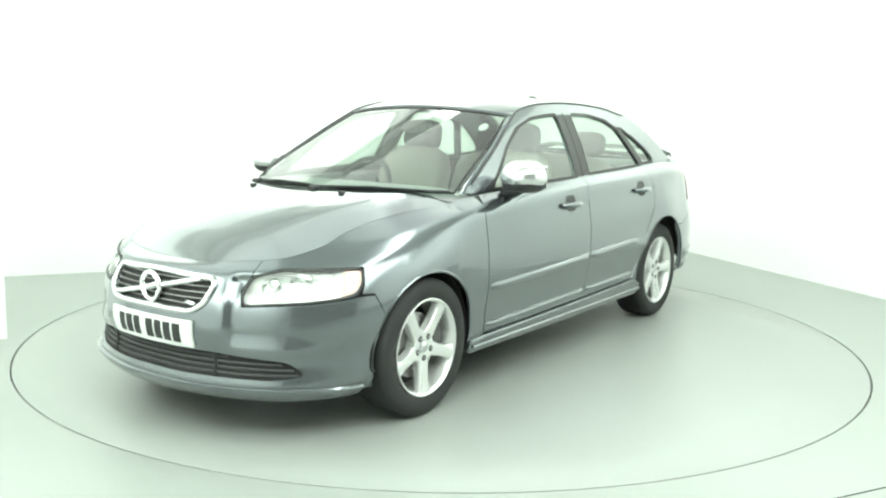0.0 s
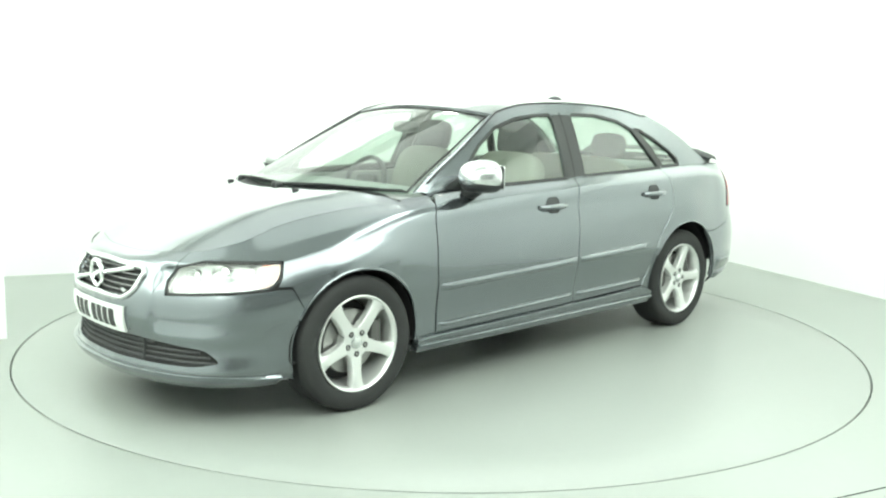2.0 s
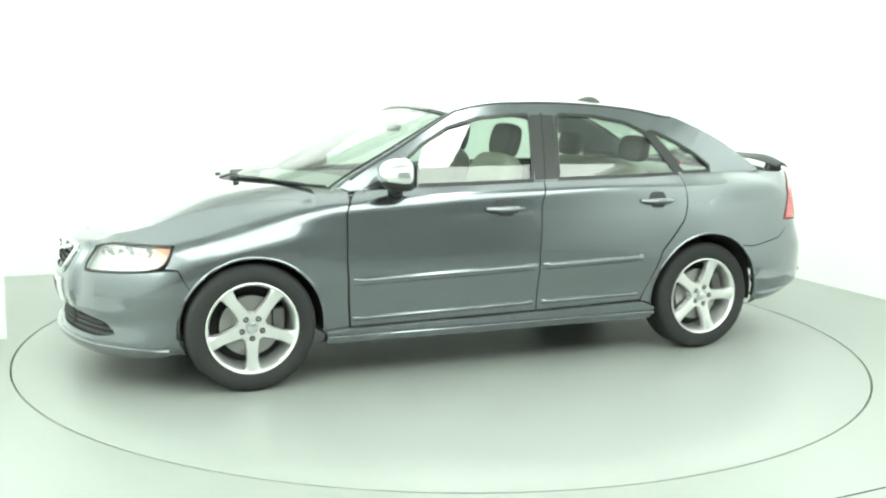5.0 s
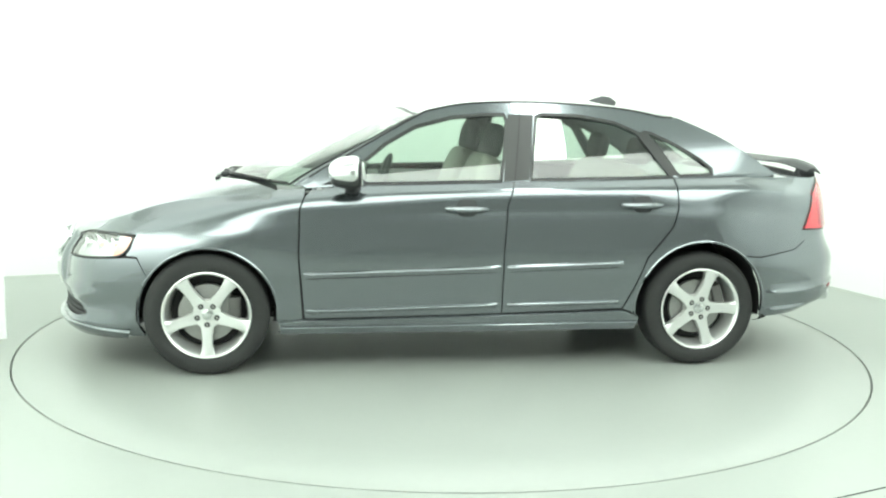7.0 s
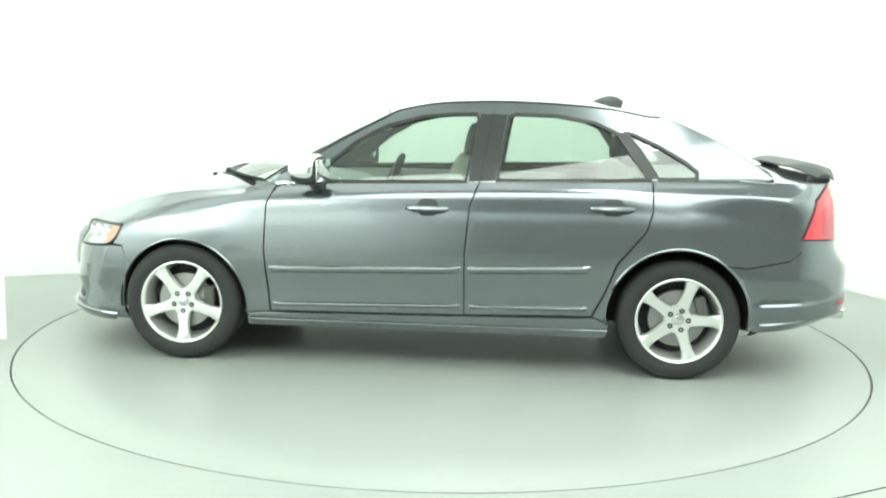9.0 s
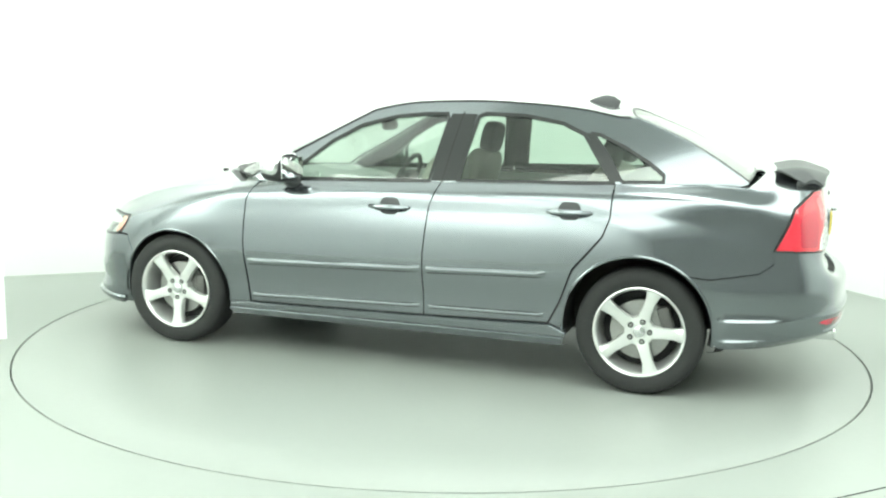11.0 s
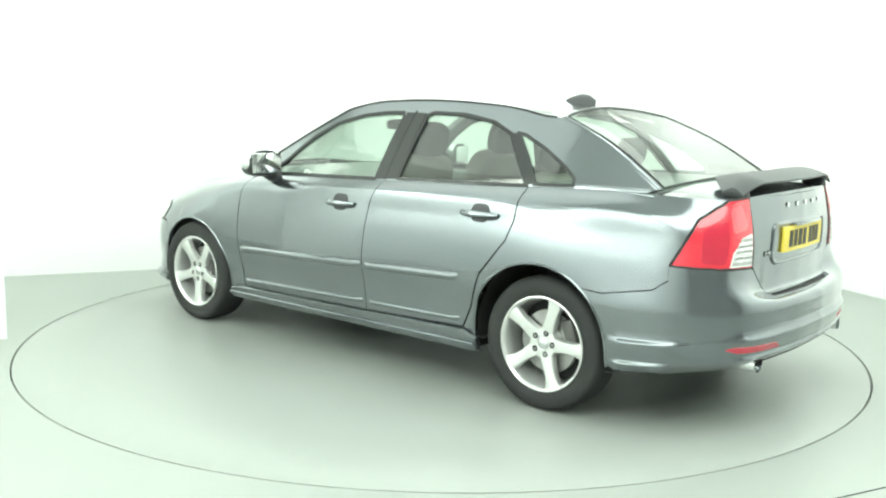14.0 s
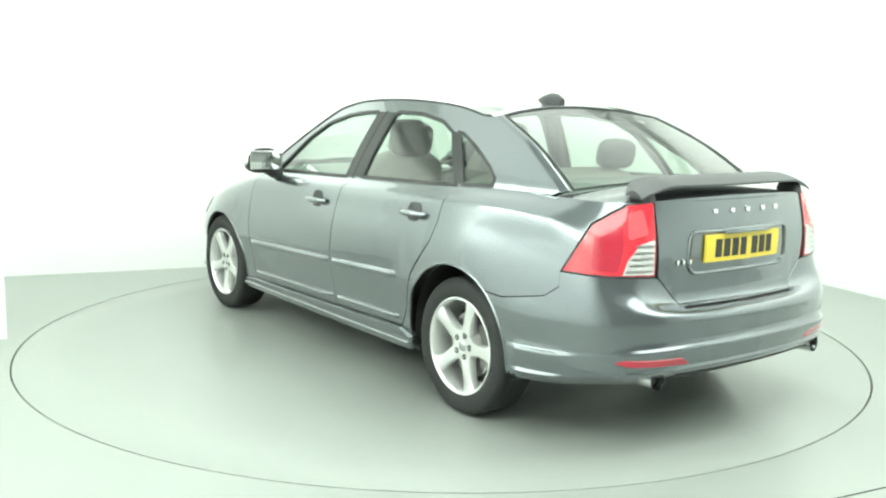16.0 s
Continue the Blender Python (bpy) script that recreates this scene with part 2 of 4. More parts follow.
def sheet(name, fn, nu, nv, mat, parent, label="", lift=0.0, turn=None):
    """A closed-edged sheet fn(u, w), both 0 to 1."""
    u, w = np.meshgrid(np.linspace(0, 1, nu), np.linspace(0, 1, nv))
    uv = np.stack([u.ravel(), w.ravel()], 1)
    pos, nrm = fn(uv[:, 0], uv[:, 1]), normals_of(lambda a, b: fn(np.clip(a, 0, 1), np.clip(b, 0, 1)), uv)
    faces = [(j * nu + i, j * nu + i + 1, (j + 1) * nu + i + 1, (j + 1) * nu + i) for j in range(nv - 1) for i in range(nu - 1)]
    if np.sum(nrm * (pos - np.array([0, 0, 0.55]))) < 0:
        nrm, faces = -nrm, [f[::-1] for f in faces]
    pos = pos + nrm * lift
    if turn:                                           # rounded off towards the outer edge
        k, amount = turn
        out = (uv[:, 0] if k else 1 - uv[:, 0]) * amount
        nrm = nrm + np.stack([0 * out, out * np.sign(pos[:, 1]), 0 * out], -1)
        nrm /= np.linalg.norm(nrm, axis=1)[:, None]
    n = nu * nv
    rim = [i for i in range(nu)] + [j * nu + nu - 1 for j in range(1, nv)] + [(nv - 1) * nu + i for i in range(nu - 2, -1, -1)] + [j * nu for j in range(nv - 2, 0, -1)]
    verts, norms = list(pos), list(nrm)
    k = len(verts)
    for r in rim:
        verts.append(pos[r] - nrm[r] * 0.012)
        norms.append(nrm[r])
    for i in range(len(rim)):
        j = (i + 1) % len(rim)
        faces.append((rim[i], rim[j], k + j, k + i))
    return mesh_object(name, verts, faces, mat, parent, label, normals=norms)


# ---- car body surfaces: front of the car at -x, lengths in metres ----
def hermite(xs, ys, x):
    """Smooth curve through the keys (xs, ys) at x; ys may hold vectors."""
    xs, ys, x = np.asarray(xs, float), np.asarray(ys, float), np.asarray(x, float)
    sl = (ys[1:] - ys[:-1]) / (xs[1:] - xs[:-1]).reshape((-1,) + (1,) * (ys.ndim - 1))
    tan = np.concatenate([sl[:1], (sl[1:] + sl[:-1]) / 2, sl[-1:]])
    flat = np.concatenate([sl[:1] * 0 + 1, sl[1:] * sl[:-1], sl[:1] * 0 + 1])
    tan = np.where(flat <= 0, 0, tan)
    i = np.clip(np.searchsorted(xs, x) - 1, 0, len(xs) - 2)
    h = xs[i + 1] - xs[i]
    u = np.clip((x - xs[i]) / h, 0, 1)
    ex = (Ellipsis,) + (None,) * (ys.ndim - 1)
    u, h = u[ex], h[ex]
    return ((2 * u**3 - 3 * u**2 + 1) * ys[i] + (u**3 - 2 * u**2 + u) * h * tan[i]
            + (3 * u**2 - 2 * u**3) * ys[i + 1] + (u**3 - u**2) * h * tan[i + 1])


def ridge_y(x):
    """Half width between the two crests of the bonnet."""
    return 0.335 + 0.20 * np.clip((x + 2.1) / 1.1, 0, 1)


def hood_z(x, y):
    c = hermite((-2.3, -2.02, -1.80, -1.5, -1.18, -0.85, -0.6), (0.62, 0.728, 0.830, 0.936, 0.996, 1.028, 1.04), x)
    off = np.abs(y) - ridge_y(x)                       # a crest runs from each grille corner to the windscreen pillar
    crest = 0.008 * np.clip(1 - np.sqrt(off * off + 0.00012) / 0.17, 0, 1) ** 1.3
    return c - 0.098 * (np.abs(y) / 0.72) ** 3.0 + crest * np.clip((x + 2.02) / 0.55, 0, 1) * np.clip((-0.82 - x) / 0.2, 0, 1)


def deck_z(x, y):
    c = hermite((1.2, 1.7, 2.0, 2.15, 2.3), (1.13, 1.085, 1.07, 1.05, 1.02), x)
    return c - 0.05 * (np.abs(y) / 0.7) ** 2.2


PLAN_X = (-2.185, -2.172, -2.112, -2.015, -1.873, -1.70, -1.40, -0.90, 0.0, 0.9, 1.3, 1.65, 1.91, 2.10, 2.215, 2.278, 2.295)
PLAN_Y = (0.0, 0.20, 0.422, 0.608, 0.732, 0.803, 0.848, 0.860, 0.874, 0.880, 0.882, 0.867, 0.823, 0.735, 0.585, 0.28, 0.0)
_k = np.linspace(0, 1, 17)
_t = np.linspace(0, 1, 1601)
_px, _py = hermite(_k, PLAN_X, _t), hermite(_k, PLAN_Y, _t)
_arc = np.concatenate([[0], np.cumsum(np.hypot(np.diff(_px), np.diff(_py)))])
QT = float(_arc[-1])                                   # half way round, nose to tail
QF = float(_arc[np.argmin(np.abs(_px))])               # arc from the nose to x = 0


def q_of(x):
    """Arc round the plan at which the side lies at x."""
    return float(np.interp(x, _px, _arc))


# stations: arc, then inset and height of eight points from the underside to the top edge
STATIONS = (
    (0.0, (0.05, 0.01, 0.03, 0.0, 0.015, 0.05, 0.09, 0.155), (0.19, 0.245, 0.34, 0.46, 0.57, 0.65, 0.70, "hood")),
    (0.45, (0.05, 0.01, 0.03, 0.0, 0.015, 0.06, 0.095, 0.155), (0.19, 0.245, 0.34, 0.46, 0.57, 0.65, 0.70, "hood")),
    (q_of(-1.88), (0.05, 0.01, 0.02, 0.0, 0.012, 0.06, 0.10, 0.18), (0.19, 0.245, 0.35, 0.47, 0.58, 0.67, 0.715, "hood")),
    (q_of(-1.62), (0.05, 0.02, 0.015, 0.0, 0.005, 0.045, 0.10, 0.22), (0.20, 0.26, 0.37, 0.50, 0.60, 0.71, 0.77, "hood")),
    (q_of(-1.3), (0.05, 0.03, 0.02, 0.004, 0.0, 0.04, 0.095, 0.20), (0.20, 0.27, 0.40, 0.53, 0.66, 0.78, 0.845, "hood")),
    (q_of(-0.85), (0.075, 0.046, 0.030, 0.004, 0.010, 0.034, 0.07, 0.135), (0.20, 0.28, 0.41, 0.57, 0.71, 0.84, 0.91, 0.955)),
    (q_of(0.0), (0.075, 0.046, 0.032, 0.004, 0.012, 0.042, 0.07, 0.108), (0.20, 0.28, 0.41, 0.57, 0.73, 0.87, 0.945, 0.99)),
    (q_of(0.9), (0.075, 0.046, 0.032, 0.004, 0.012, 0.042, 0.075, 0.125), (0.20, 0.28, 0.41, 0.57, 0.74, 0.88, 0.965, 1.015)),
    (q_of(1.3), (0.05, 0.025, 0.01, 0.0, 0.0, 0.03, 0.085, 0.15), (0.22, 0.30, 0.42, 0.56, 0.71, 0.85, 0.97, 1.03)),
    (q_of(1.72), (0.05, 0.015, 0.004, 0.0, 0.018, 0.045, 0.09, 0.165), (0.24, 0.31, 0.41, 0.54, 0.66, 0.80, 0.96, "deck")),
    (q_of(2.02), (0.07, 0.015, 0.004, 0.0, 0.010, 0.034, 0.066, 0.130), (0.295, 0.345, 0.42, 0.54, 0.63, 0.76, 0.91, "deck")),
    (QT - 0.35, (0.08, 0.02, 0.0, 0.0, 0.012, 0.105, 0.100, 0.122), (0.318, 0.365, 0.43, 0.54, 0.595, 0.64, 0.85, "deck")),
    (QT, (0.08, 0.02, 0.0, 0.0, 0.012, 0.115, 0.103, 0.124), (0.325, 0.37, 0.43, 0.54, 0.595, 0.64, 0.85, "deck")),
)


def shoulder_z(x):
    return hermite((-1.5, -0.9, 0.0, 0.9, 1.4, 1.7, 2.0), (0.84, 0.908, 0.946, 0.968, 0.972, 0.965, 0.945), x)


def rib_z(x, k):
    """Height of the upper (0) and lower (1) rib of the rear bumper."""
    return hermite((1.5, 1.7, 2.0, 2.2, 2.295), ((0.40, 0.405, 0.42, 0.45, 0.465), (0.30, 0.305, 0.325, 0.362, 0.378))[k], x)


def _table():
    qs = np.linspace(0, QT, 521)
    bx, by = np.interp(qs, _arc, _px), np.interp(qs, _arc, _py)
    nx, ny = np.gradient(by), -np.gradient(bx)
    ln = np.hypot(nx, ny)
    nx, ny = nx / ln, ny / ln                          # inward
    for _ in range(6):
        nx[1:-1], ny[1:-1] = (nx[:-2] + nx[1:-1] + nx[2:]) / 3, (ny[:-2] + ny[1:-1] + ny[2:]) / 3
    nx[0], ny[0], nx[-1], ny[-1] = 1, 0, -1, 0
    sq = [s[0] for s in STATIONS]
    d = hermite(sq, [s[1] for s in STATIONS], qs)
    zz = []
    for q, dd, hs in STATIONS:
        x, y, ax, ay = (float(np.interp(q, qs, v)) for v in (bx, by, nx, ny))
        top = hs[-1]
        if top == "hood":
            top = float(hood_z(x + ax * dd[-1], y + ay * dd[-1]))
        elif top == "deck":
            top = float(deck_z(x + ax * dd[-1], y + ay * dd[-1]))
        zz.append(hs[:-1] + (top,))
    z = hermite(sq, zz, qs)
    ex, ey = bx + nx * d[:, -1], by + ny * d[:, -1]
    front, rear = qs < q_of(-1.0), qs > q_of(1.72)
    z[front, -1] = hood_z(ex, ey)[front]
    z[rear, -1] = deck_z(ex, ey)[rear]
    z[:, -2] = np.minimum(z[:, -2], z[:, -1] - 0.012)
    vs = np.linspace(0, 1, 141)
    k = np.linspace(0, 1, 8)
    dv = np.array([hermite(k, row, vs) for row in d])
    zv = np.array([hermite(k, row, vs) for row in z])
    step = lambda a, b, t: (lambda u: u * u * (3 - 2 * u))(np.clip((t - a) / (b - a), 0, 1))
    dv += 0.030 * (step(0.375, 0.44, qs) * (1 - step(0.6, 1.0, qs)))[:, None] * step(0.38, 0.46, zv) * (1 - step(0.66, 0.71, zv))   # prow round grille and plate
    arc_r = qs[-1] - qs                                # two ribs round the rear bumper, faint at its corners
    amp = step(1.68, 1.74, bx) * (1 - 0.85 * step(0.60, 0.76, arc_r) * (1 - step(0.86, 1.0, arc_r)))
    for k, high in ((0, 0.013), (1, 0.015)):
        off = zv - rib_z(bx, k)[:, None]
        dv -= high * amp[:, None] * np.where(off > 0, 1 - step(0.0, 0.022, off), 1 - step(0.0, 0.085, -off))
    off = zv - shoulder_z(bx)[:, None]                 # sharp shoulder below the windows
    dv -= 0.013 * (step(-1.45, -0.85, bx) * (1 - step(1.80, 2.0, bx)))[:, None] * np.clip(1 - np.sqrt(off * off + 0.00002) / np.where(off > 0, 0.05, 0.10), 0, 1) ** 1.2
    return np.stack([bx[:, None] + nx[:, None] * dv, by[:, None] + ny[:, None] * dv, zv], -1)


TABLE = _table()


def body(q, v):
    """The body below the windows: q, signed arc from the nose (+ on the +y side); v, 0 at the underside, 1 at the top edge."""
    q, v = np.asarray(q, float), np.asarray(v, float)
    a, b = np.clip(np.abs(q) / QT, 0, 1) * 520, np.clip(v, 0, 1) * 140
    i, j = np.minimum(a.astype(int), 519), np.minimum(b.astype(int), 139)
    u, w = (a - i)[..., None], (b - j)[..., None]
    p = (TABLE[i, j] * (1 - u) * (1 - w) + TABLE[i + 1, j] * u * (1 - w) + TABLE[i, j + 1] * (1 - u) * w + TABLE[i + 1, j + 1] * u * w)
    return p * np.stack([np.ones_like(q), np.where(q < 0, -1.0, 1.0), np.ones_like(q)], -1)


def v_of(q, z):
    """The v at which the body has the height z."""
    row = TABLE[int(round(min(abs(q) / QT, 1) * 520))]
    return float(np.interp(z, row[:, 2], np.linspace(0, 1, 141)))


def z_top(q):
    """Height of the top edge."""
    return float(np.interp(min(abs(q), QT), np.linspace(0, QT, 521), TABLE[:, -1, 2]))


def edge(x):
    """y and z of the belt edge at x."""
    side = TABLE[100:430, -1]
    return np.interp(x, side[:, 0], side[:, 1]), np.interp(x, side[:, 0], side[:, 2])


def side_y(x, z):
    """Half width of the cabin's side at x and height z."""
    y, b = edge(x)
    h = np.maximum(z - b, 0)
    return y - 0.40 * h - 0.32 * h * h


def screen_x(y, z):
    """The windscreen."""
    return hermite((0.9, 0.98, 1.2, 1.41), (-1.39, -1.265, -0.73, -0.205), z) + (0.315 - 0.37 * np.maximum(z - 0.98, 0)) * (np.abs(y) / 0.62) ** 2


def back_x(y, z):
    """The rear window."""
    return hermite((1.0, 1.09, 1.25, 1.41), (1.93, 1.80, 1.525, 1.125), z) - 0.065 * (np.abs(y) / 0.62) ** 2


def pillar(fn, z):
    x = 0.0
    for _ in range(30):
        y = float(side_y(x, z))
        x = 0.5 * x + 0.5 * float(fn(y, z))
    return x, y, z


def cant_z(x):
    return float(hermite((-0.35, -0.22, 0.0, 0.2, 0.40, 0.67, 0.95, 1.15), (1.312, 1.350, 1.398, 1.413, 1.417, 1.409, 1.385, 1.348), x))


# ---- the studio ----
def slab(name, corners, z0, z1, mat, label, category):
    bm = bmesh.new()
    lo, hi = [bm.verts.new((c.x, c.y, z0)) for c in corners], [bm.verts.new((c.x, c.y, z1)) for c in corners]
    bm.faces.new(lo)
    bm.faces.new(hi)
    for i in range(len(corners)):
        j = (i + 1) % len(corners)
        bm.faces.new((lo[i], lo[j], hi[j], hi[i]))
    return tagged(part(name, bm, mat, None, "", smooth=False), label, category, "", "structure")


RADIUS = 2.449


def build_room():
    # floor with a round opening for the platform
    bm = bmesh.new()
    n = 160
    ring = [bm.verts.new(((RADIUS + 0.003) * math.cos(2 * math.pi * k / n), (RADIUS + 0.003) * math.sin(2 * math.pi * k / n), 0)) for k in range(n)]
    low = [bm.verts.new((v.co.x, v.co.y, -0.08)) for v in ring]
    outer = []
    for v in ring:
        d = Vector((v.co.x, v.co.y, 0)).normalized()
        a, b = d.dot(E1), d.dot(E2)
        k = min((RIGHT if a > 0 else LEFT) / a if abs(a) > 1e-6 else 1e9, (BACK if b > 0 else FRONT) / b if abs(b) > 1e-6 else 1e9)
        outer.append(bm.verts.new(d * k))
    for i in range(n):
        j = (i + 1) % n
        bm.faces.new((ring[i], ring[j], outer[j], outer[i]))
        bm.faces.new((ring[i], low[i], low[j], ring[j]))
    for a, b in ((RIGHT, BACK), (LEFT, BACK), (LEFT, FRONT), (RIGHT, FRONT)):
        c = bm.verts.new(room(a, b))
        best = sorted(outer, key=lambda v: (v.co - c.co).length)[:2]
        i, j = sorted((outer.index(best[0]), outer.index(best[1])))
        if j - i == 1 or (i == 0 and j == n - 1):
            bm.faces.new((outer[i], outer[j], c))
    tagged(part("floor", bm, FLOOR, None, "", smooth=False), "pale green-white painted studio floor round the turntable", "floor", "", "structure")
    bm = bmesh.new()
    bmesh.ops.create_circle(bm, cap_ends=True, segments=96, radius=RADIUS + 0.3)
    bmesh.ops.translate(bm, verts=bm.verts, vec=(0, 0, -0.085))
    tagged(part("turntable_pit", bm, GAP, None, "", smooth=False), "dark pit floor below the turntable", "pit", "", "structure")
    t = 0.15
    h = CEILING
    slab("wall_back", [room(LEFT - t, BACK), room(RIGHT + t, BACK), room(RIGHT + t, BACK + t), room(LEFT - t, BACK + t)], -0.1, h, WALL, "plain bright white painted studio back wall", "wall")
    slab("wall_right", [room(RIGHT, FRONT), room(RIGHT + t, FRONT), room(RIGHT + t, BACK), room(RIGHT, BACK)], -0.1, h, WALL, "plain bright white painted studio side wall", "wall")
    slab("wall_left", [room(LEFT - t, FRONT), room(LEFT, FRONT), room(LEFT, BACK), room(LEFT - t, BACK)], -0.1, h, WALL, "plain white wall beyond the partition", "wall")
    # unseen grey wall, added behind the camera so car sides mirror something darker
    slab("wall_front", [room(LEFT - t, FRONT - t), room(RIGHT + t, FRONT - t), room(RIGHT + t, FRONT), room(LEFT - t, FRONT)], -0.1, h, GREY_BACKING, "unseen grey wall added behind the camera to darken reflections", "wall")
    slab("ceiling", [room(LEFT - t, FRONT - t), room(RIGHT + t, FRONT - t), room(RIGHT + t, BACK + t), room(LEFT - t, BACK + t)], h, h + 0.15, WALL, "plain white studio ceiling", "ceiling")
    # white partition board at the edge of the set
    a, d = Vector((-2.535, -0.40, 0)), -E1
    w = E2 * 0.06
    slab("partition", [a, a + d * 1.9, a + d * 1.9 + w, a + w], 0.0, 2.4, WALL, "tall white partition board standing on the floor", "partition")
    # joint between two floor sheets
    a, d = Vector((1.30, -2.505, 0)), Vector((0.9, 0.43, 0)).normalized()
    w = Vector((-d.y, d.x, 0)) * 0.006
    slab("floor_joint", [a, a + d * 2.6, a + d * 2.6 + w, a + w], 0.0005, 0.002, GAP, "thin dark joint between floor sheets", "floor joint")
    for a, b, w, l, power, tilt_x, tilt_y in LAMPS:
        fixture = new("ceiling_light")
        fixture.matrix_world = lamp_pose(a, b, tilt_x, tilt_y)
        kind = "white rectangular ceiling softbox light" if min(w, l) > 1 else "unseen narrow white washer added to brighten a wall" if tilt_x or tilt_y else "long narrow bright ceiling strip light"
        tagged(fixture, kind, "ceiling light", "ceiling lights")
        part("housing", box(w + 0.06, l + 0.06, 0.115, (0, 0, -0.0575), 0.01), LAMPBOX, fixture)
        if tilt_x or tilt_y:
            up = fixture.matrix_world.to_3x3().inverted() @ Vector((0, 0, 0.35))
            for k in (-0.42, 0.42):
                at = Vector((w * k, 0, 0)) if w > l else Vector((0, l * k, 0))
                part("hanger", rod([at - up * 0.05, at + up], 0.012, 8), LAMPBOX, fixture)
    # the platform
    table = new("turntable")
    tagged(table, "round pale painted turntable flush with the floor, carrying the car", "turntable")
    bm = lathe([(0.001, 0.0), (0.6, 0.0), (1.4, 0.0), (2.1, 0.0), (RADIUS - 0.010, 0.0), (RADIUS - 0.0065, -0.002), (RADIUS - 0.006, -0.06), (0.001, -0.06)], 160)
    bmesh.ops.rotate(bm, verts=bm.verts, matrix=Matrix.Rotation(radians(90), 3, "X"))
    part("platform_top", bm, DISC, table, angle=30)
    rim = lathe([(RADIUS - 0.0125, 0.0004), (RADIUS - 0.0075, 0.0004), (RADIUS - 0.0058, -0.003), (RADIUS - 0.0058, -0.03)], 160)
    bmesh.ops.rotate(rim, verts=rim.verts, matrix=Matrix.Rotation(radians(90), 3, "X"))
    part("edge_trim", rim, DISC, table, "thin metal edge trim")
    return table


turntable = build_room()


# ---- the car ----
car = new("car")
tagged(car, "dark grey metallic four-door saloon with silver alloy wheels on the turntable", "car")
SIDES = (-1, 1)


def arc(cx, cz, r, a0, a1, n=18):
    return [(cx + r * math.cos(radians(a0 + (a1 - a0) * i / n)), cz + r * math.sin(radians(a0 + (a1 - a0) * i / n))) for i in range(n + 1)]


def on_side(pts, s, step=0.025):
    """Outline in (x, z) on the car's side, as arcs and v of the body surface."""
    return [(s * q_of(x), v_of(q_of(x), z)) for x, z in densify([(a, min(b, z_top(q_of(a)))) for a, b in pts], step)]


def on_arc(pts, step=0.025):
    """Outline in (arc from the nose, z)."""
    return [(q, v_of(abs(q), z)) for q, z in densify([(a, min(b, z_top(a))) for a, b in pts], step)]


def tail(r, v):
    r = np.asarray(r, float)
    return body(np.where(r < 0, -1.0, 1.0) * (QT - np.abs(r)), v)


def on_tail(pts, step=0.025):
    """Outline in (arc from the tail's centre, z)."""
    return [(r, v_of(QT - abs(r), z)) for r, z in densify([(a, min(b, z_top(QT - abs(a)))) for a, b in pts], step)]


def mirrored(pts):
    return pts + [(-a, b) for a, b in reversed(pts)]


def crease(s):
    """Rows of points along the shoulder of side s."""
    return np.array([(s * q_of(x), v_of(q_of(x), float(shoulder_z(x)) + d)) for x in np.arange(-1.45, 2.0, 0.02) for d in (-0.024, -0.012, -0.005, 0.0, 0.006, 0.014)])


BONNET_ROWS = np.array([(x, k * (float(ridge_y(x)) + d)) for k in (-1, 1) for x in np.arange(-2.1, -0.85, 0.022) for d in (-0.03, -0.014, -0.005, 0.005, 0.014, 0.03)])


RIB_ROWS = np.array([(r, v_of(QT - abs(r), float(rib_z(np.interp(QT - abs(r), _arc, _px), k)) + d)) for k in (0, 1) for r in np.arange(-1.20, 1.201, 0.022) for d in (-0.012, -0.002, 0.006, 0.013, 0.021)])


def cabin(s):
    return lambda x, z: np.stack([x, s * side_y(x, z), z], -1)


TOP = 2.0
FRONT_ARCH = (-1.315, 0.312, 0.352)
REAR_ARCH = (1.305, 0.330, 0.366)
LAMP = rounded([(0.465, 0.573), (0.45, 0.63), (0.49, 0.685), (0.635, 0.716), (1.035, 0.716), (1.015, 0.65), (0.965, 0.608), (0.80, 0.593)], 0.03, 3)
TAIL_LAMP = [(0.535, 1.04), (0.69, 1.02), (0.775, 0.985), (0.865, 0.940), (0.975, 0.752), (0.535, 0.738)]


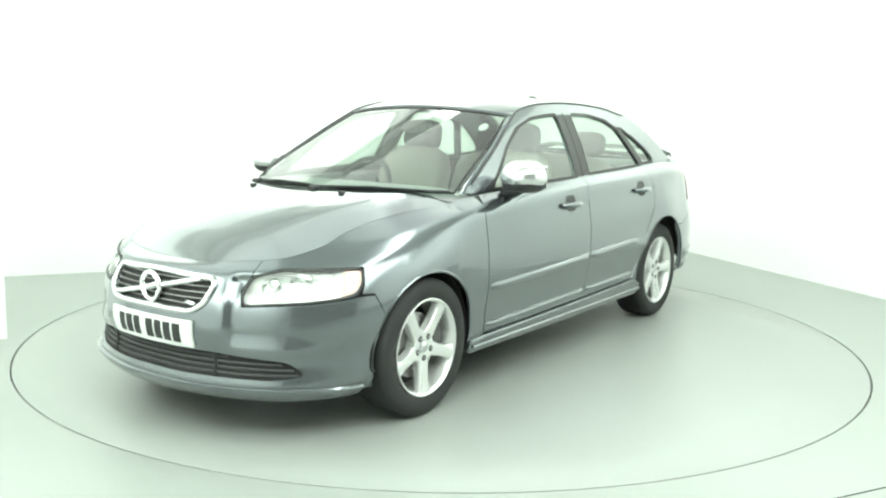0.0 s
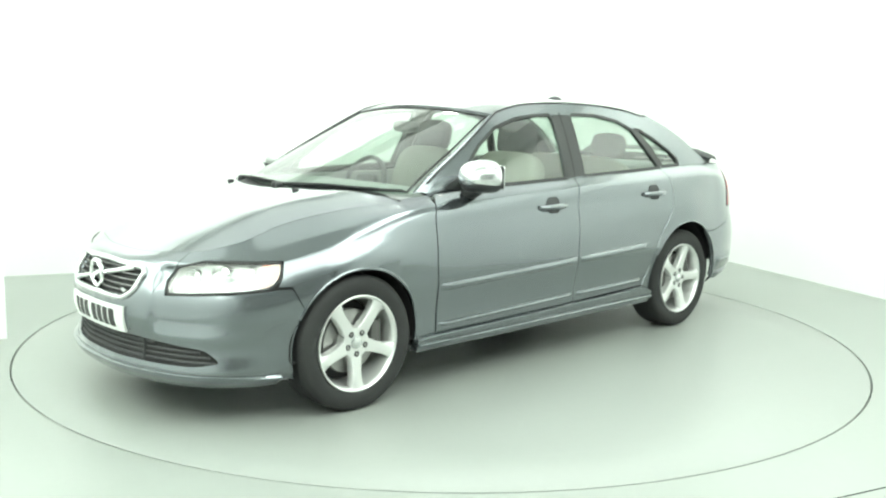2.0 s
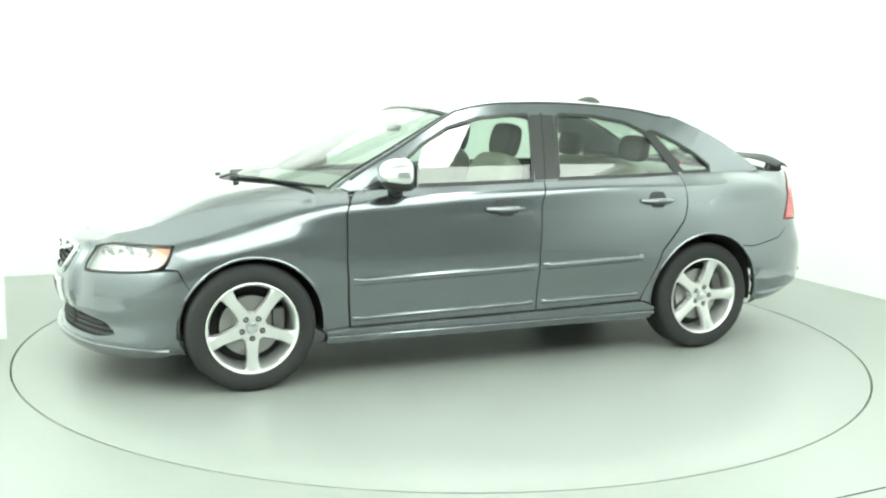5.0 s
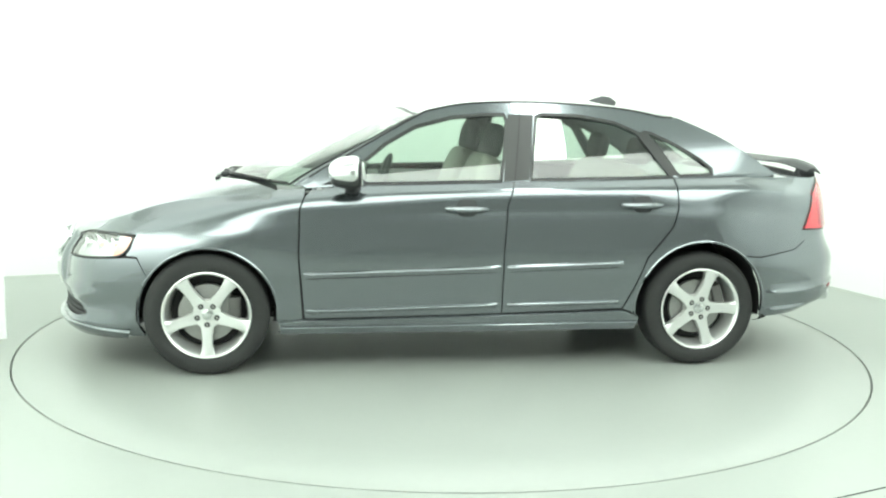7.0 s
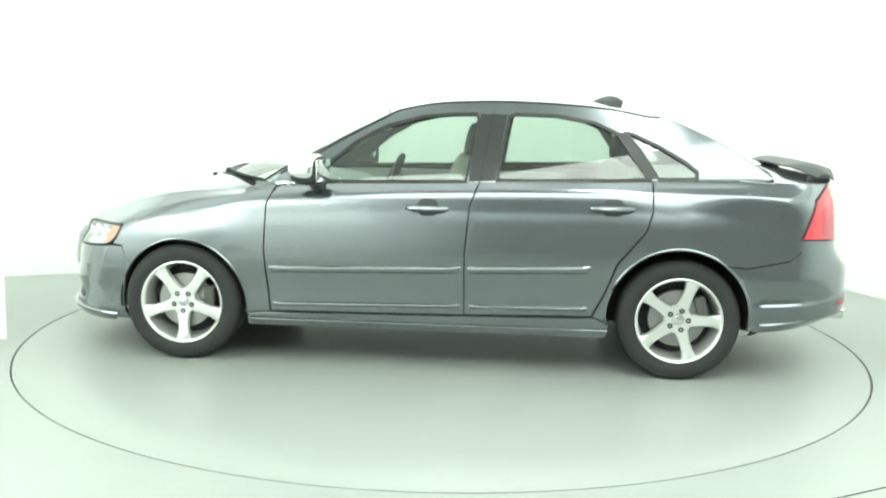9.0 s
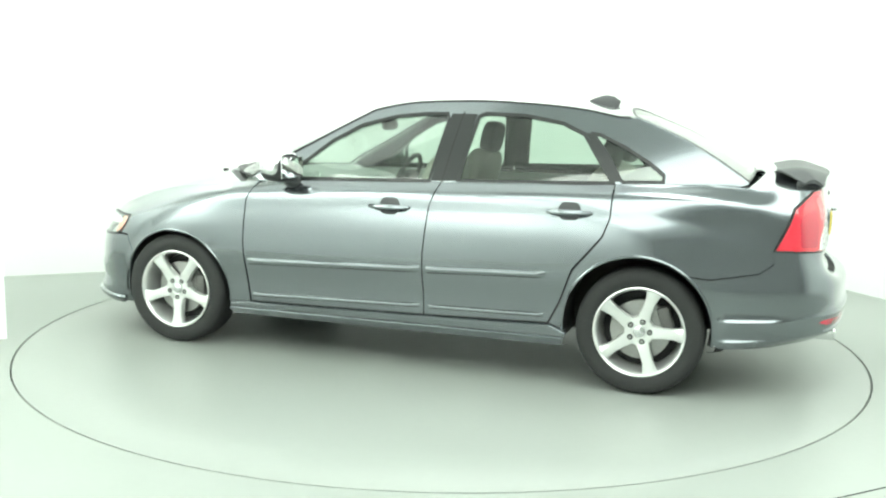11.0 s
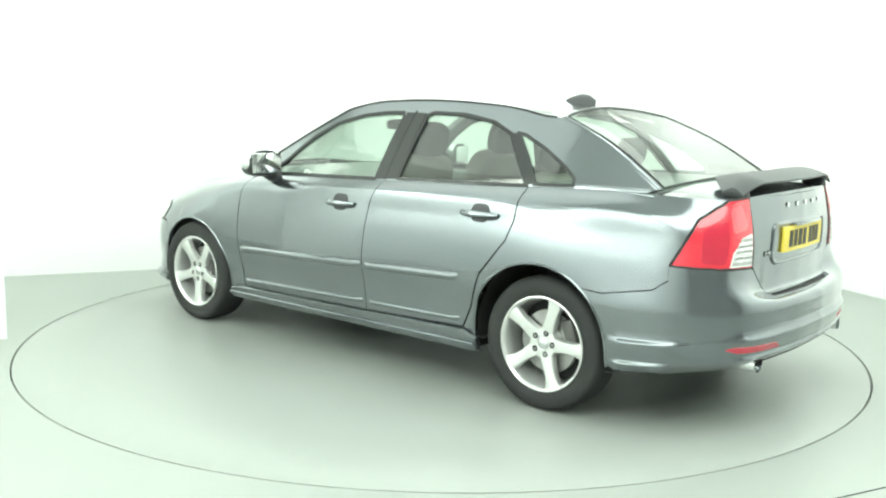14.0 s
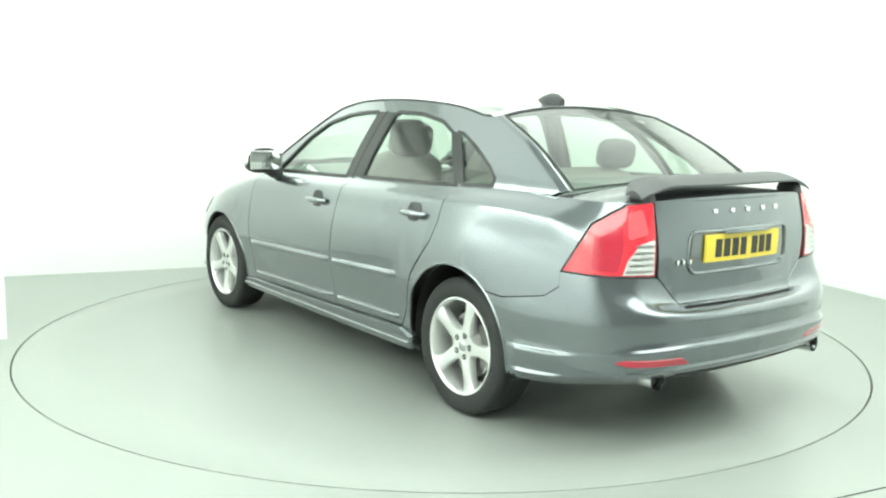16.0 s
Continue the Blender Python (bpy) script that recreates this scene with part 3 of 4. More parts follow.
def body_panels():
    # dark shell below the joints
    for s in SIDES:
        a0 = arc(*FRONT_ARCH[:2], 0.375, -28, 208)
        a1 = arc(*REAR_ARCH[:2], 0.39, -28, 208)
        out = [(0.0, 0.24), (q_of(-1.75), 0.24)] + [(q_of(x), z) for x, z in reversed(a0)] + [(q_of(-0.9), 0.23), (q_of(0.9), 0.23)] \
            + [(q_of(x), z) for x, z in reversed(a1)] + [(q_of(1.75), 0.28), (QT, 0.29), (QT, TOP), (0.0, TOP)]
        patch("inner_shell", [(s * max(q, 0.01), min(v_of(q, z), 0.975)) for q, z in densify(out, 0.05)], body, SHELL, car, step=0.05, holes=[on_arc([(s * q, z) for q, z in LAMP])], lift=-0.017, depth=0.004, dense=False)
    # bonnet
    side = [tuple(TABLE[i, -1, :2]) for i in range(0, 521) if TABLE[i, -1, 0] < -0.80]
    back = []
    for y in np.linspace(side[-1][1] - 0.01, 0, 12):
        back.append((float(screen_x(y, 0.965)) - 0.045, float(y)))
    half = side[::2] + back
    poly = half[:-1] + [(x, -y) for x, y in reversed(half[1:])]
    patch("bonnet", poly, lambda x, y: np.stack([x, y, hood_z(x, y)], -1), PAINT, car, "dark grey metallic bonnet with two raised crests", rows=BONNET_ROWS)
    # scuttle between bonnet and windscreen
    def scuttle(u, w):
        y = (2 * u - 1) * 0.735
        x = screen_x(y, 0.965) - 0.06 + 0.10 * w
        return np.stack([x, y, hood_z(x, y) - 0.022 + 0.012 * w], -1)
    sheet("scuttle_panel", scuttle, 40, 6, PLASTIC, car, "black plastic scuttle panel")
    # front bumper
    q0 = q_of(-1.70)
    arch = [(q_of(x), z) for x, z in arc(*FRONT_ARCH, 200, 146, 10)]
    right = [(0.0, 0.20), (q0 - 0.05, 0.20)] + arch + [(q_of(-1.66), 0.605), (0.995, 0.606), (0.965, 0.603), (0.80, 0.588), (0.462, 0.568), (0.446, 0.63), (0.487, 0.689), (0.515, TOP), (0.0, TOP)]
    outline = right[1:-1] + [(-a, b) for a, b in reversed(right[1:-1])]
    grille = rounded([(-0.245, 0.543), (0.245, 0.543), (0.305, 0.58), (0.33, 0.652), (0.31, 0.672), (0.0, 0.684), (-0.31, 0.672), (-0.33, 0.652), (-0.305, 0.58)], 0.03)
    intake = rounded([(-0.62, 0.275), (0.62, 0.275), (0.75, 0.295), (0.67, 0.350), (0.34, 0.376), (-0.34, 0.376), (-0.67, 0.350), (-0.75, 0.295)], 0.035)
    bumper = patch("front_bumper", on_arc(outline), body, PAINT, car, "dark grey metallic front bumper", holes=[on_arc(grille), on_arc(intake)], depth=0.03, dense=False)
    # radiator grille
    g = patch("radiator_grille", on_arc(grille), body, PLASTIC, car, "black slatted grille with chrome surround and diagonal bar", lift=-0.03, gap=-0.01)
    loop = [body(np.array([q]), np.array([v]))[0] for q, v in inset(on_arc(grille), -0.004)]
    cen = np.array([-0.004, 0, 0])
    part("grille_surround", rod([f + cen for f in loop], 0.0125, 8, True), SATIN, g, "satin chrome surround")
    for i in range(5):
        z = 0.566 + 0.023 * i
        w = 0.275 + 0.012 * i
        pts = [body(np.array([q]), np.array([v_of(abs(q), z)]))[0] + np.array([0.012, 0, 0]) for q in np.linspace(-w, w, 17)]
        part("slat", rod(pts, 0.006, 6), PLASTIC, g)
        part("slat_edge", rod([p - np.array([0.005, 0, -0.003]) for p in pts], 0.0017, 6), STEEL, g, "thin steel slat edge")
    pts = [body(np.array([q]), np.array([v_of(abs(q), 0.614 - 0.21 * q)]))[0] - np.array([0.004, 0, 0]) for q in np.linspace(-0.26, 0.26, 9)]
    bm = rod(pts, 0.0125, 8)
    part("diagonal_bar", bm, SATIN, g, "satin silver diagonal bar")
    c = body(np.array([0.0]), np.array([v_of(0, 0.617)]))[0] - np.array([0.014, 0, 0])
    lean = Matrix.Translation(c) @ pose(0, 0, 0, 0, 20, 90)
    bm = merged(rod([(0.056 * math.cos(t), 0, 0.058 * math.sin(t)) for t in (2 * math.pi * k / 32 for k in range(32))], 0.011, 8, True),
                box(0.10, 0.016, 0.022, (0, -0.004, 0), 0.004))
    bmesh.ops.transform(bm, matrix=lean, verts=bm.verts)
    part("badge_ring", bm, CHROME, g, "chrome ring badge")
    part("script_badge", box(0.008, 0.075, 0.016, body(np.array([-0.235]), np.array([v_of(0.235, 0.575)]))[0] + np.array([-0.004, 0, 0]), 0.002, turn=pose(0, 0, 0, 0, 20, -12)), SATIN, g, "small silver bar badge")
    # lower intake
    low = patch("lower_intake", on_arc(intake), body, PLASTIC, bumper, "black plastic lower intake with slats", lift=-0.034, gap=-0.01)
    for i in range(4):
        z = 0.290 + 0.022 * i
        w = (0.71, 0.69, 0.64, 0.40)[i]
        pts = [body(np.array([q]), np.array([v_of(abs(q), z)]))[0] * np.array([0.994, 0.99, 1]) for q in np.linspace(-w, w, 33)]
        part("intake_slat", rod(pts, 0.006, 6), PLASTIC, low)
    for s in SIDES:
        for q in (0.34,):
            pts = [body(np.array([s * q]), np.array([v_of(q, z)]))[0] * np.array([0.995, 0.99, 1]) for z in (0.277, 0.325, 0.374)]
            part("intake_divider", rod(pts, 0.008, 6), PLASTIC, low)
        c = body(np.array([s * 0.635]), np.array([v_of(0.635, 0.325)]))[0]
        bm = lathe([(0.001, -0.012), (0.02, -0.011), (0.033, -0.006), (0.037, 0.0), (0.037, 0.03)], 24)
        bmesh.ops.transform(bm, matrix=Matrix.Translation(c * np.array([0.985, 0.965, 1])) @ pose(0, 0, 0, 0, 0, -90 - s * 40), verts=bm.verts)
        part("fog_lamp", bm, STEEL, low, "round clear fog lamp")
    # splitter lip
    lip = [(0.0, 0.193), (q0 - 0.03, 0.198), (q0 - 0.01, 0.232), (q0 - 0.30, 0.243), (0.0, 0.243)]
    lip = lip[1:-1] + [(-a, b) for a, b in reversed(lip[1:-1])]
    patch("splitter", on_arc(lip), body, PAINT, bumper, "grey front splitter lip", lift=0.018, depth=0.04, dense=False)
    # front plate
    plate("number_plate", -1, 0.447, PLATE_W, bumper)
    for s in SIDES:
        # headlamp: bowl, lamps, lens
        outline = on_arc([(s * q, z) for q, z in LAMP])
        h = patch("headlamp", outline, body, SILVER, car, "clear headlamp with twin round reflectors", lift=-0.030, depth=-0.02, gap=0.004)
        patch("lens", outline, body, CLEARLENS, h, "clear headlamp lens", lift=-0.001, gap=0.003, depth=0.01)
        ring = [body(np.array([q]), np.array([v]))[0] for q, v in inset(outline, 0.003)]
        part("lens_seal", rod(ring, 0.0055, 6, True), RUBBER, h, "black lens seal")
        for q, z, r in ((0.585, 0.638, 0.044), (0.735, 0.652, 0.050), (0.865, 0.660, 0.036)):
            c = body(np.array([s * q]), np.array([v_of(q, z)]))[0]
            bm = lathe([(0.001, -0.006), (r * 0.35, -0.008), (r * 0.5, 0.004), (r * 0.72, -0.002), (r * 0.95, -0.018), (r, -0.016), (r, 0.02)], 32)
            bmesh.ops.transform(bm, matrix=Matrix.Translation(c * np.array([0.985, 0.965, 1]) ) @ pose(0, 0, 0, 0, 0, -90 - s * (18 + 60 * (q - 0.6))), verts=bm.verts)
            part("reflector", bm, CHROME, h, "round chrome reflector bowl")
        ind = [(0.915, 0.616), (0.965, 0.625), (1.005, 0.655), (1.024, 0.708), (0.945, 0.709)]
        patch("indicator", on_arc([(s * q, z) for q, z in ind]), body, AMBER, h, "amber indicator lens", lift=-0.006, depth=0.02, gap=0.001)
        # wing
        arch = [(x, z) for x, z in arc(*FRONT_ARCH, 146, -8, 20)]
        lamp_edge = [(0.518, TOP), (0.490, 0.690), (0.635, 0.720), (1.039, 0.720), (1.020, 0.65), (0.995, 0.612)]
        pts = []
        for (a, b), (c, d) in zip(lamp_edge, lamp_edge[1:]):
            b2, d2 = min(b, z_top(a)), d
            pts += [(a + (c - a) * i / 10, b2 + (d2 - b2) * i / 10) for i in range(10)]
        pts[0] = (0.518, z_top(0.518))
        wing = [(s * q, v_of(q, z)) for q, z in pts]
        rest = [(-1.66, 0.612)] + arch + [(-0.95, 0.25), (-0.836, 0.25), (-0.861, 0.62), (-0.855, 0.86), (-0.83, 0.92), (-0.79, 1.2)]
        dens = []
        for (a, b), (c, d) in zip(rest, rest[1:]):
            k = max(1, int(math.hypot(c - a, d - b) / 0.025))
            dens += [(a + (c - a) * i / k, b + (d - b) * i / k) for i in range(k)]
        wing += [(s * q_of(x), v_of(q_of(x), z)) for x, z in dens]
        wing += [(s * q, 1.0) for q in np.arange(q_of(-0.79), 0.535, -0.03)]
        patch("front_wing", wing, body, PAINT, car, "dark grey metallic front wing", dense=False, rows=crease(s))


def plate(name, end, z, mat, parent):
    """A number plate bent along the nose (end -1) or flat on the tail (end 1), with dark bars for its characters."""
    surf, at = (body, on_arc) if end < 0 else (tail, on_tail)
    size = lambda y0, y1, z0, z1: at([(y0, z + z0), (y1, z + z0), (y1, z + z1), (y0, z + z1)], 0.03)
    label = "white front number plate" if end < 0 else "yellow rear number plate"
    pl = patch(name, size(-0.257, 0.257, -0.0555, 0.0555), surf, mat, parent, label, lift=0.014, depth=0.012, dense=False, gap=0.0)
    y = -0.2
    for i in range(7):
        if i == 4:
            y += 0.03
        a, b = sorted((y, y + 0.041))
        patch("dark_bar", size(a, b, -0.037, 0.037), surf, INK, pl, "black bar", lift=0.0155, depth=0.003, dense=False, gap=0.0)
        y += 0.0535
    return pl


def strip(name, s, x0, x1, z0, z1, high, out, parent, label):
    """A rounded moulding along the door, thinned at its ends."""
    bm = bmesh.new()
    rows = []
    n = 40
    for i in range(n + 1):
        u = i / n
        x, z = x0 + (x1 - x0) * u, z0 + (z1 - z0) * u
        k = min(1.0, min(u, 1 - u) * 18 + 0.12)
        row = []
        for j in range(9):
            t = -1 + 2 * j / 8
            zz = z + t * high
            p = body(np.array([s * q_of(x)]), np.array([v_of(q_of(x), zz)]))[0]
            bulge = out * k * (1 - abs(t) ** 3.0) - 0.002
            row.append(bm.verts.new((p[0], p[1] + s * bulge, p[2])))
        rows.append(row)
    for p, q in zip(rows, rows[1:]):
        for j in range(8):
            bm.faces.new((p[j], p[j + 1], q[j + 1], q[j]) if s > 0 else (p[j], q[j], q[j + 1], p[j + 1]))
    me = bpy.data.meshes.new(name)
    for f in bm.faces:
        f.smooth = True
    bm.to_mesh(me)
    bm.free()
    me.materials.append(PAINT)
    ob = new(name, me)
    ob.parent = parent
    return tagged(ob, label)


def side_panels():
    for s in SIDES:
        fdoor = [(-0.829, 0.288), (0.205, 0.308), (0.202, 0.63), (0.222, 0.88), (0.265, 1.2)]
        top = [(x, 1.2) for x in (0.2, 0.0, -0.2, -0.4, -0.6, -0.785)]
        outline = on_side(fdoor + top + [(-0.825, 0.92), (-0.85, 0.86), (-0.856, 0.62)], s)
        d1 = patch("front_door", outline, body, PAINT, car, "dark grey metallic front door", dense=False, rows=crease(s))
        rdoor = [(0.209, 0.308), (0.868, 0.327), (0.925, 0.44), (0.985, 0.61), (1.06, 0.70), (1.125, 0.78), (1.155, 0.87), (1.158, 1.2)]
        top = [(x, 1.2) for x in (1.0, 0.8, 0.6, 0.4, 0.270)]
        d2 = patch("rear_door", on_side(rdoor + top + [(0.226, 0.88), (0.206, 0.63)], s), body, PAINT, car, "dark grey metallic rear door", dense=False, rows=crease(s))
        # rear quarter
        arch = arc(*REAR_ARCH, 186, 51.5, 22)
        low = [(0.872, 0.322), (0.945, 0.300)] + arch + [(1.64, 0.607), (1.86, 0.645), (1.862, 0.646)]
        dens = []
        for (a, b), (c, d) in zip(low, low[1:]):
            k = max(1, int(math.hypot(c - a, d - b) / 0.025))
            dens += [(a + (c - a) * i / k, b + (d - b) * i / k) for i in range(k)]
        quarter = [(s * q_of(x), v_of(q_of(x), z)) for x, z in dens]
        r = [(0.98, 0.69), (0.983, 0.752), (0.872, 0.947), (0.78, 0.992), (0.69, 1.028), (0.535, TOP)]
        for (a, b), (c, d) in zip(r, r[1:]):
            d = min(d, z_top(QT - c))
            quarter += [(s * (QT - (a + (c - a) * i / 8)), v_of(QT - (a + (c - a) * i / 8), b + (d - b) * i / 8)) for i in range(8)]
        quarter += [(s * q, 1.0) for q in np.arange(QT - 0.535, q_of(1.165), -0.03)] + [(s * q_of(1.162), 1.0)]
        door = [(1.162, 1.0), (1.16, 0.87), (1.13, 0.778), (1.065, 0.695), (0.99, 0.605), (0.93, 0.436), (0.878, 0.33)]
        dens = []
        for (a, b), (c, d) in zip(door, door[1:]):
            k = max(1, int(math.hypot(c - a, d - b) / 0.025))
            dens += [(a + (c - a) * (i + 1) / k, b + (d - b) * (i + 1) / k) for i in range(k)]
        quarter += [(s * q_of(x), v_of(q_of(x), z)) for x, z in dens]
        patch("rear_wing", quarter, body, PAINT, car, "dark grey metallic rear wing", dense=False, gap=0.0015, rows=crease(s))
        # side skirt
        sk = [(-0.955, 0.215), (0.945, 0.222), (0.96, 0.285), (0.875, 0.318), (0.205, 0.302), (-0.83, 0.282), (-0.955, 0.272)]
        sill = patch("side_skirt", on_side(sk, s), body, PAINT, car, "grey side skirt below the doors", lift=0.024, depth=0.05, dense=False)
        ledge = [(-0.955, 0.243), (0.952, 0.253), (0.954, 0.266), (-0.955, 0.256)]
        patch("skirt_ledge", on_side(ledge, s), body, PAINT, sill, "raised ledge", lift=0.038, depth=0.02, dense=False, step=0.02)
        # rubbing strips, handles and bright door edges
        for d, a, b, za, zb in ((d1, -0.842, 0.196, 0.518, 0.552), (d2, 0.214, 0.86, 0.552, 0.575)):
            strip("rubbing_strip", s, a + 0.008, b - 0.004, za, zb, 0.021, 0.017, d, "body-coloured rubbing strip")
            y0, y1 = (0.326, 0.352) if d is d1 else (0.352, 0.362)
            strip("lower_door_moulding", s, a + 0.02, b - 0.012, y0, y1, 0.013, 0.017, d, "raised lower door moulding")
        for d, x, z in ((d1, 0.005, 0.868), (d2, 0.955, 0.892)):
            cup = rounded([(x - 0.062, z), (x - 0.04, z + 0.045), (x + 0.045, z + 0.045), (x + 0.065, z), (x + 0.045, z - 0.045), (x - 0.04, z - 0.045)], 0.03)
            # no hollow is cut: a flat dark patch paints its shade on the door
            patch("handle_recess", on_side(cup, s), body, RECESS_SHADE, d, "flat dark patch painting the shade of the handle recess", lift=0.0012, depth=0.0, dense=False, step=0.015)
            pts, rad = [], []
            for k in range(9):
                u = k / 8
                xx = x - 0.108 + 0.216 * u
                bow = 0.030 * math.sin(math.pi * u) ** 0.5
                p = body(np.array([s * q_of(xx)]), np.array([v_of(q_of(xx), z - 0.004)]))[0]
                pts.append(p + np.array([0, s * (0.006 + bow), 0]))
                rad.append(0.010 + 0.007 * math.sin(math.pi * u))
            part("door_handle", rod(pts, rad, 10), PAINT, d, "body-coloured pull handle")


FWIN = [(-0.655, 0.985), (-0.55, 1.065), (-0.40, 1.185), (-0.24, 1.275), (-0.05, 1.325), (0.12, 1.343), (0.235, 1.346), (0.247, 1.32), (0.212, 1.10), (0.196, 1.008)]
RWIN = [(0.365, 1.016), (0.383, 1.14), (0.418, 1.335), (0.45, 1.350), (0.66, 1.345), (0.86, 1.312), (0.975, 1.262), (1.07, 1.13), (1.14, 1.035)]
QWIN = [(1.195, 1.042), (1.115, 1.165), (1.035, 1.262), (1.06, 1.258), (1.19, 1.200), (1.32, 1.125), (1.385, 1.075), (1.385, 1.048)]


def cabin_panels():
    zs = np.linspace(0.975, 1.343, 22)
    a_line = [pillar(screen_x, z)[0::2] for z in zs]
    c_line = [pillar(back_x, z)[0::2] for z in np.linspace(1.05, 1.348, 22)]
    x0, x1 = a_line[-1][0], c_line[-1][0]
    cant = [(x, cant_z(x)) for x in np.linspace(x0, x1, 50)[1:-1]]
    base = [(x, float(edge(x)[1]) + 0.001) for x in np.linspace(a_line[0][0], c_line[0][0], 70)[1:-1]]
    outline = base + [(float(a), float(b)) for a, b in c_line] + list(reversed(cant)) + [(float(a), float(b)) for a, b in reversed(a_line)]
    for s in SIDES:
        fn = cabin(s)
        flank = patch("cabin_side", outline, fn, PAINT, car, "dark grey pillars and window frames", holes=[inset(densify(w, 0.03), -0.010) for w in (FWIN, RWIN, QWIN)], gap=0.0, depth=0.025, dense=False, step=0.03)
        for w, name in ((FWIN, "front_side_window"), (RWIN, "rear_side_window"), (QWIN, "quarter_window")):
            win = patch(name, inset(densify(w, 0.03), -0.012), fn, GLASS, car, "green-tinted side window glass", lift=-0.010, gap=0.0, depth=0.004, dense=False, step=0.05)
            big = inset(densify(w, 0.03), -0.012)
            patch("window_seal", big, fn, RUBBER, win, "black rubber window surround", holes=[inset(densify(w, 0.03), 0.003)], lift=0.003, gap=0.0, depth=0.012, dense=False, step=0.02)
        # black sail panel below the mirror and black centre pillar
        sail = [(-0.745, 0.972), (-0.645, 0.981), (-0.56, 1.062)]
        patch("mirror_sail", sail, fn, PLASTIC, flank, "black mirror mounting triangle", lift=0.004, depth=0.01)
        b = [(0.212, 1.002), (0.350, 1.010), (0.402, 1.350), (0.262, 1.350)]
        rear = [(1.150, 1.036), (1.188, 1.040), (1.108, 1.165), (1.030, 1.266), (0.988, 1.268), (1.082, 1.130)]
        patch("rear_pillar_trim", rear, fn, RUBBER, flank, "satin black rear pillar trim", lift=0.0025, depth=0.006, gap=0.0)
        patch("centre_pillar_trim", b, fn, RUBBER, flank, "satin black centre pillar trim", lift=0.0025, depth=0.006, gap=0.0)
        patch("door_joint", [(0.268, 1.0), (0.274, 1.0), (0.332, 1.36), (0.326, 1.36)], fn, SHELL, flank, "dark joint between the doors", lift=0.004, depth=0.002, gap=0.0)
        # roof gutter line
        pts = [fn(np.array([x]), np.array([z]))[0] + np.array([0, 0, 0.003]) for x, z in [(float(a), float(b)) for a, b in a_line[2:]] + cant]
        part("roof_gutter", rod(pts, 0.005, 6), RUBBER, flank, "thin dark roof joint")

    def front_edge(u):
        k = 2 * u - 1
        z = 1.343 + 0.042 * (1 - k * k)
        y = k * pillar(screen_x, 1.343)[1]
        return np.stack([screen_x(y, z), y, z], -1)

    def rear_edge(u):
        k = 2 * u - 1
        z = 1.348 + 0.055 * (1 - k * k)
        y = k * pillar(back_x, 1.348)[1]
        return np.stack([back_x(y, z), y, z], -1)

    def roof(u, w):
        xs = x0 + (x1 - x0) * w
        zz = np.array([cant_z(x) for x in np.ravel(xs)]).reshape(np.shape(xs))
        yy = side_y(xs, zz)
        left, right = np.stack([xs, -yy, zz], -1), np.stack([xs, yy, zz], -1)
        f, r = front_edge(u), rear_edge(u)
        U, W = u[..., None], w[..., None]
        one = np.ones(1)
        f0, f1, r0, r1 = front_edge(0 * one)[0], front_edge(one)[0], rear_edge(0 * one)[0], rear_edge(one)[0]
        p = (1 - W) * f + W * r + (1 - U) * left + U * right - ((1 - U) * (1 - W) * f0 + U * (1 - W) * f1 + (1 - U) * W * r0 + U * W * r1)
        p[..., 2] -= 0.006 * np.sin(np.pi * w) * (1 - (2 * u - 1) ** 2)
        return p
    sheet("roof", roof, 33, 49, PAINT, car, "dark grey metallic roof")
    fin(roof)

    def lining(u, w):
        p = roof(0.04 + 0.92 * u, 0.05 + 0.9 * w)
        return p - np.array([0, 0, 0.03])
    sheet("headlining", lining, 17, 21, LINING, car, "pale grey roof lining")

    ya = np.array([pillar(screen_x, z)[1] for z in np.linspace(0.9, 1.4, 51)])
    yc = np.array([pillar(back_x, z)[1] for z in np.linspace(1.0, 1.4, 41)])

    def screen(u, w):
        k = 2 * u - 1
        z0, z1 = 0.972 + 0.012 * (1 - k * k), 1.343 + 0.042 * (1 - k * k)
        z = z0 + (z1 - z0) * w
        zside = 0.972 + (1.343 - 0.972) * w
        y = k * np.interp(zside, np.linspace(0.9, 1.4, 51), ya)
        return np.stack([screen_x(y, z), y, z], -1)

    def back(u, w):
        k = 2 * u - 1
        z0, z1 = 1.05 + 0.03 * (1 - k * k), 1.348 + 0.055 * (1 - k * k)
        z = z0 + (z1 - z0) * w
        zside = 1.05 + (1.348 - 1.05) * w
        y = k * np.interp(zside, np.linspace(1.0, 1.4, 41), yc)
        return np.stack([back_x(y, z), y, z], -1)
    for name, fn, label in (("windscreen", screen, "curved clear windscreen"), ("rear_window", back, "curved tinted rear window")):
        rim = 0.018 if name == "windscreen" else 0.04
        win = sheet(name, lambda u, w, fn=fn: fn(rim + (1 - 2 * rim) * u, w), 33, 21, GLASS, car, label, lift=-0.004)
        for k in (0, 1):
            sheet("pillar_face", lambda u, w, fn=fn: fn(k * (1 - rim) + rim * u, w), 7, 31, PAINT, car, "dark grey painted pillar face", turn=(k, 1.6))
        if name == "windscreen":
            ring = [fn(np.array([0.098 + 0.018 * math.cos(a)]), np.array([0.81 + 0.048 * math.sin(a)]))[0] + np.array([0.006, 0, -0.003]) for a in (2 * math.pi * i / 24 for i in range(24))]
            bm = bmesh.new()
            low, high = [bm.verts.new(p) for p in ring], [bm.verts.new(p + np.array([0.002, 0, -0.001])) for p in ring]
            bm.faces.new(low)
            bm.faces.new(high)
            for i in range(24):
                bm.faces.new((low[i], low[(i + 1) % 24], high[(i + 1) % 24], high[i]))
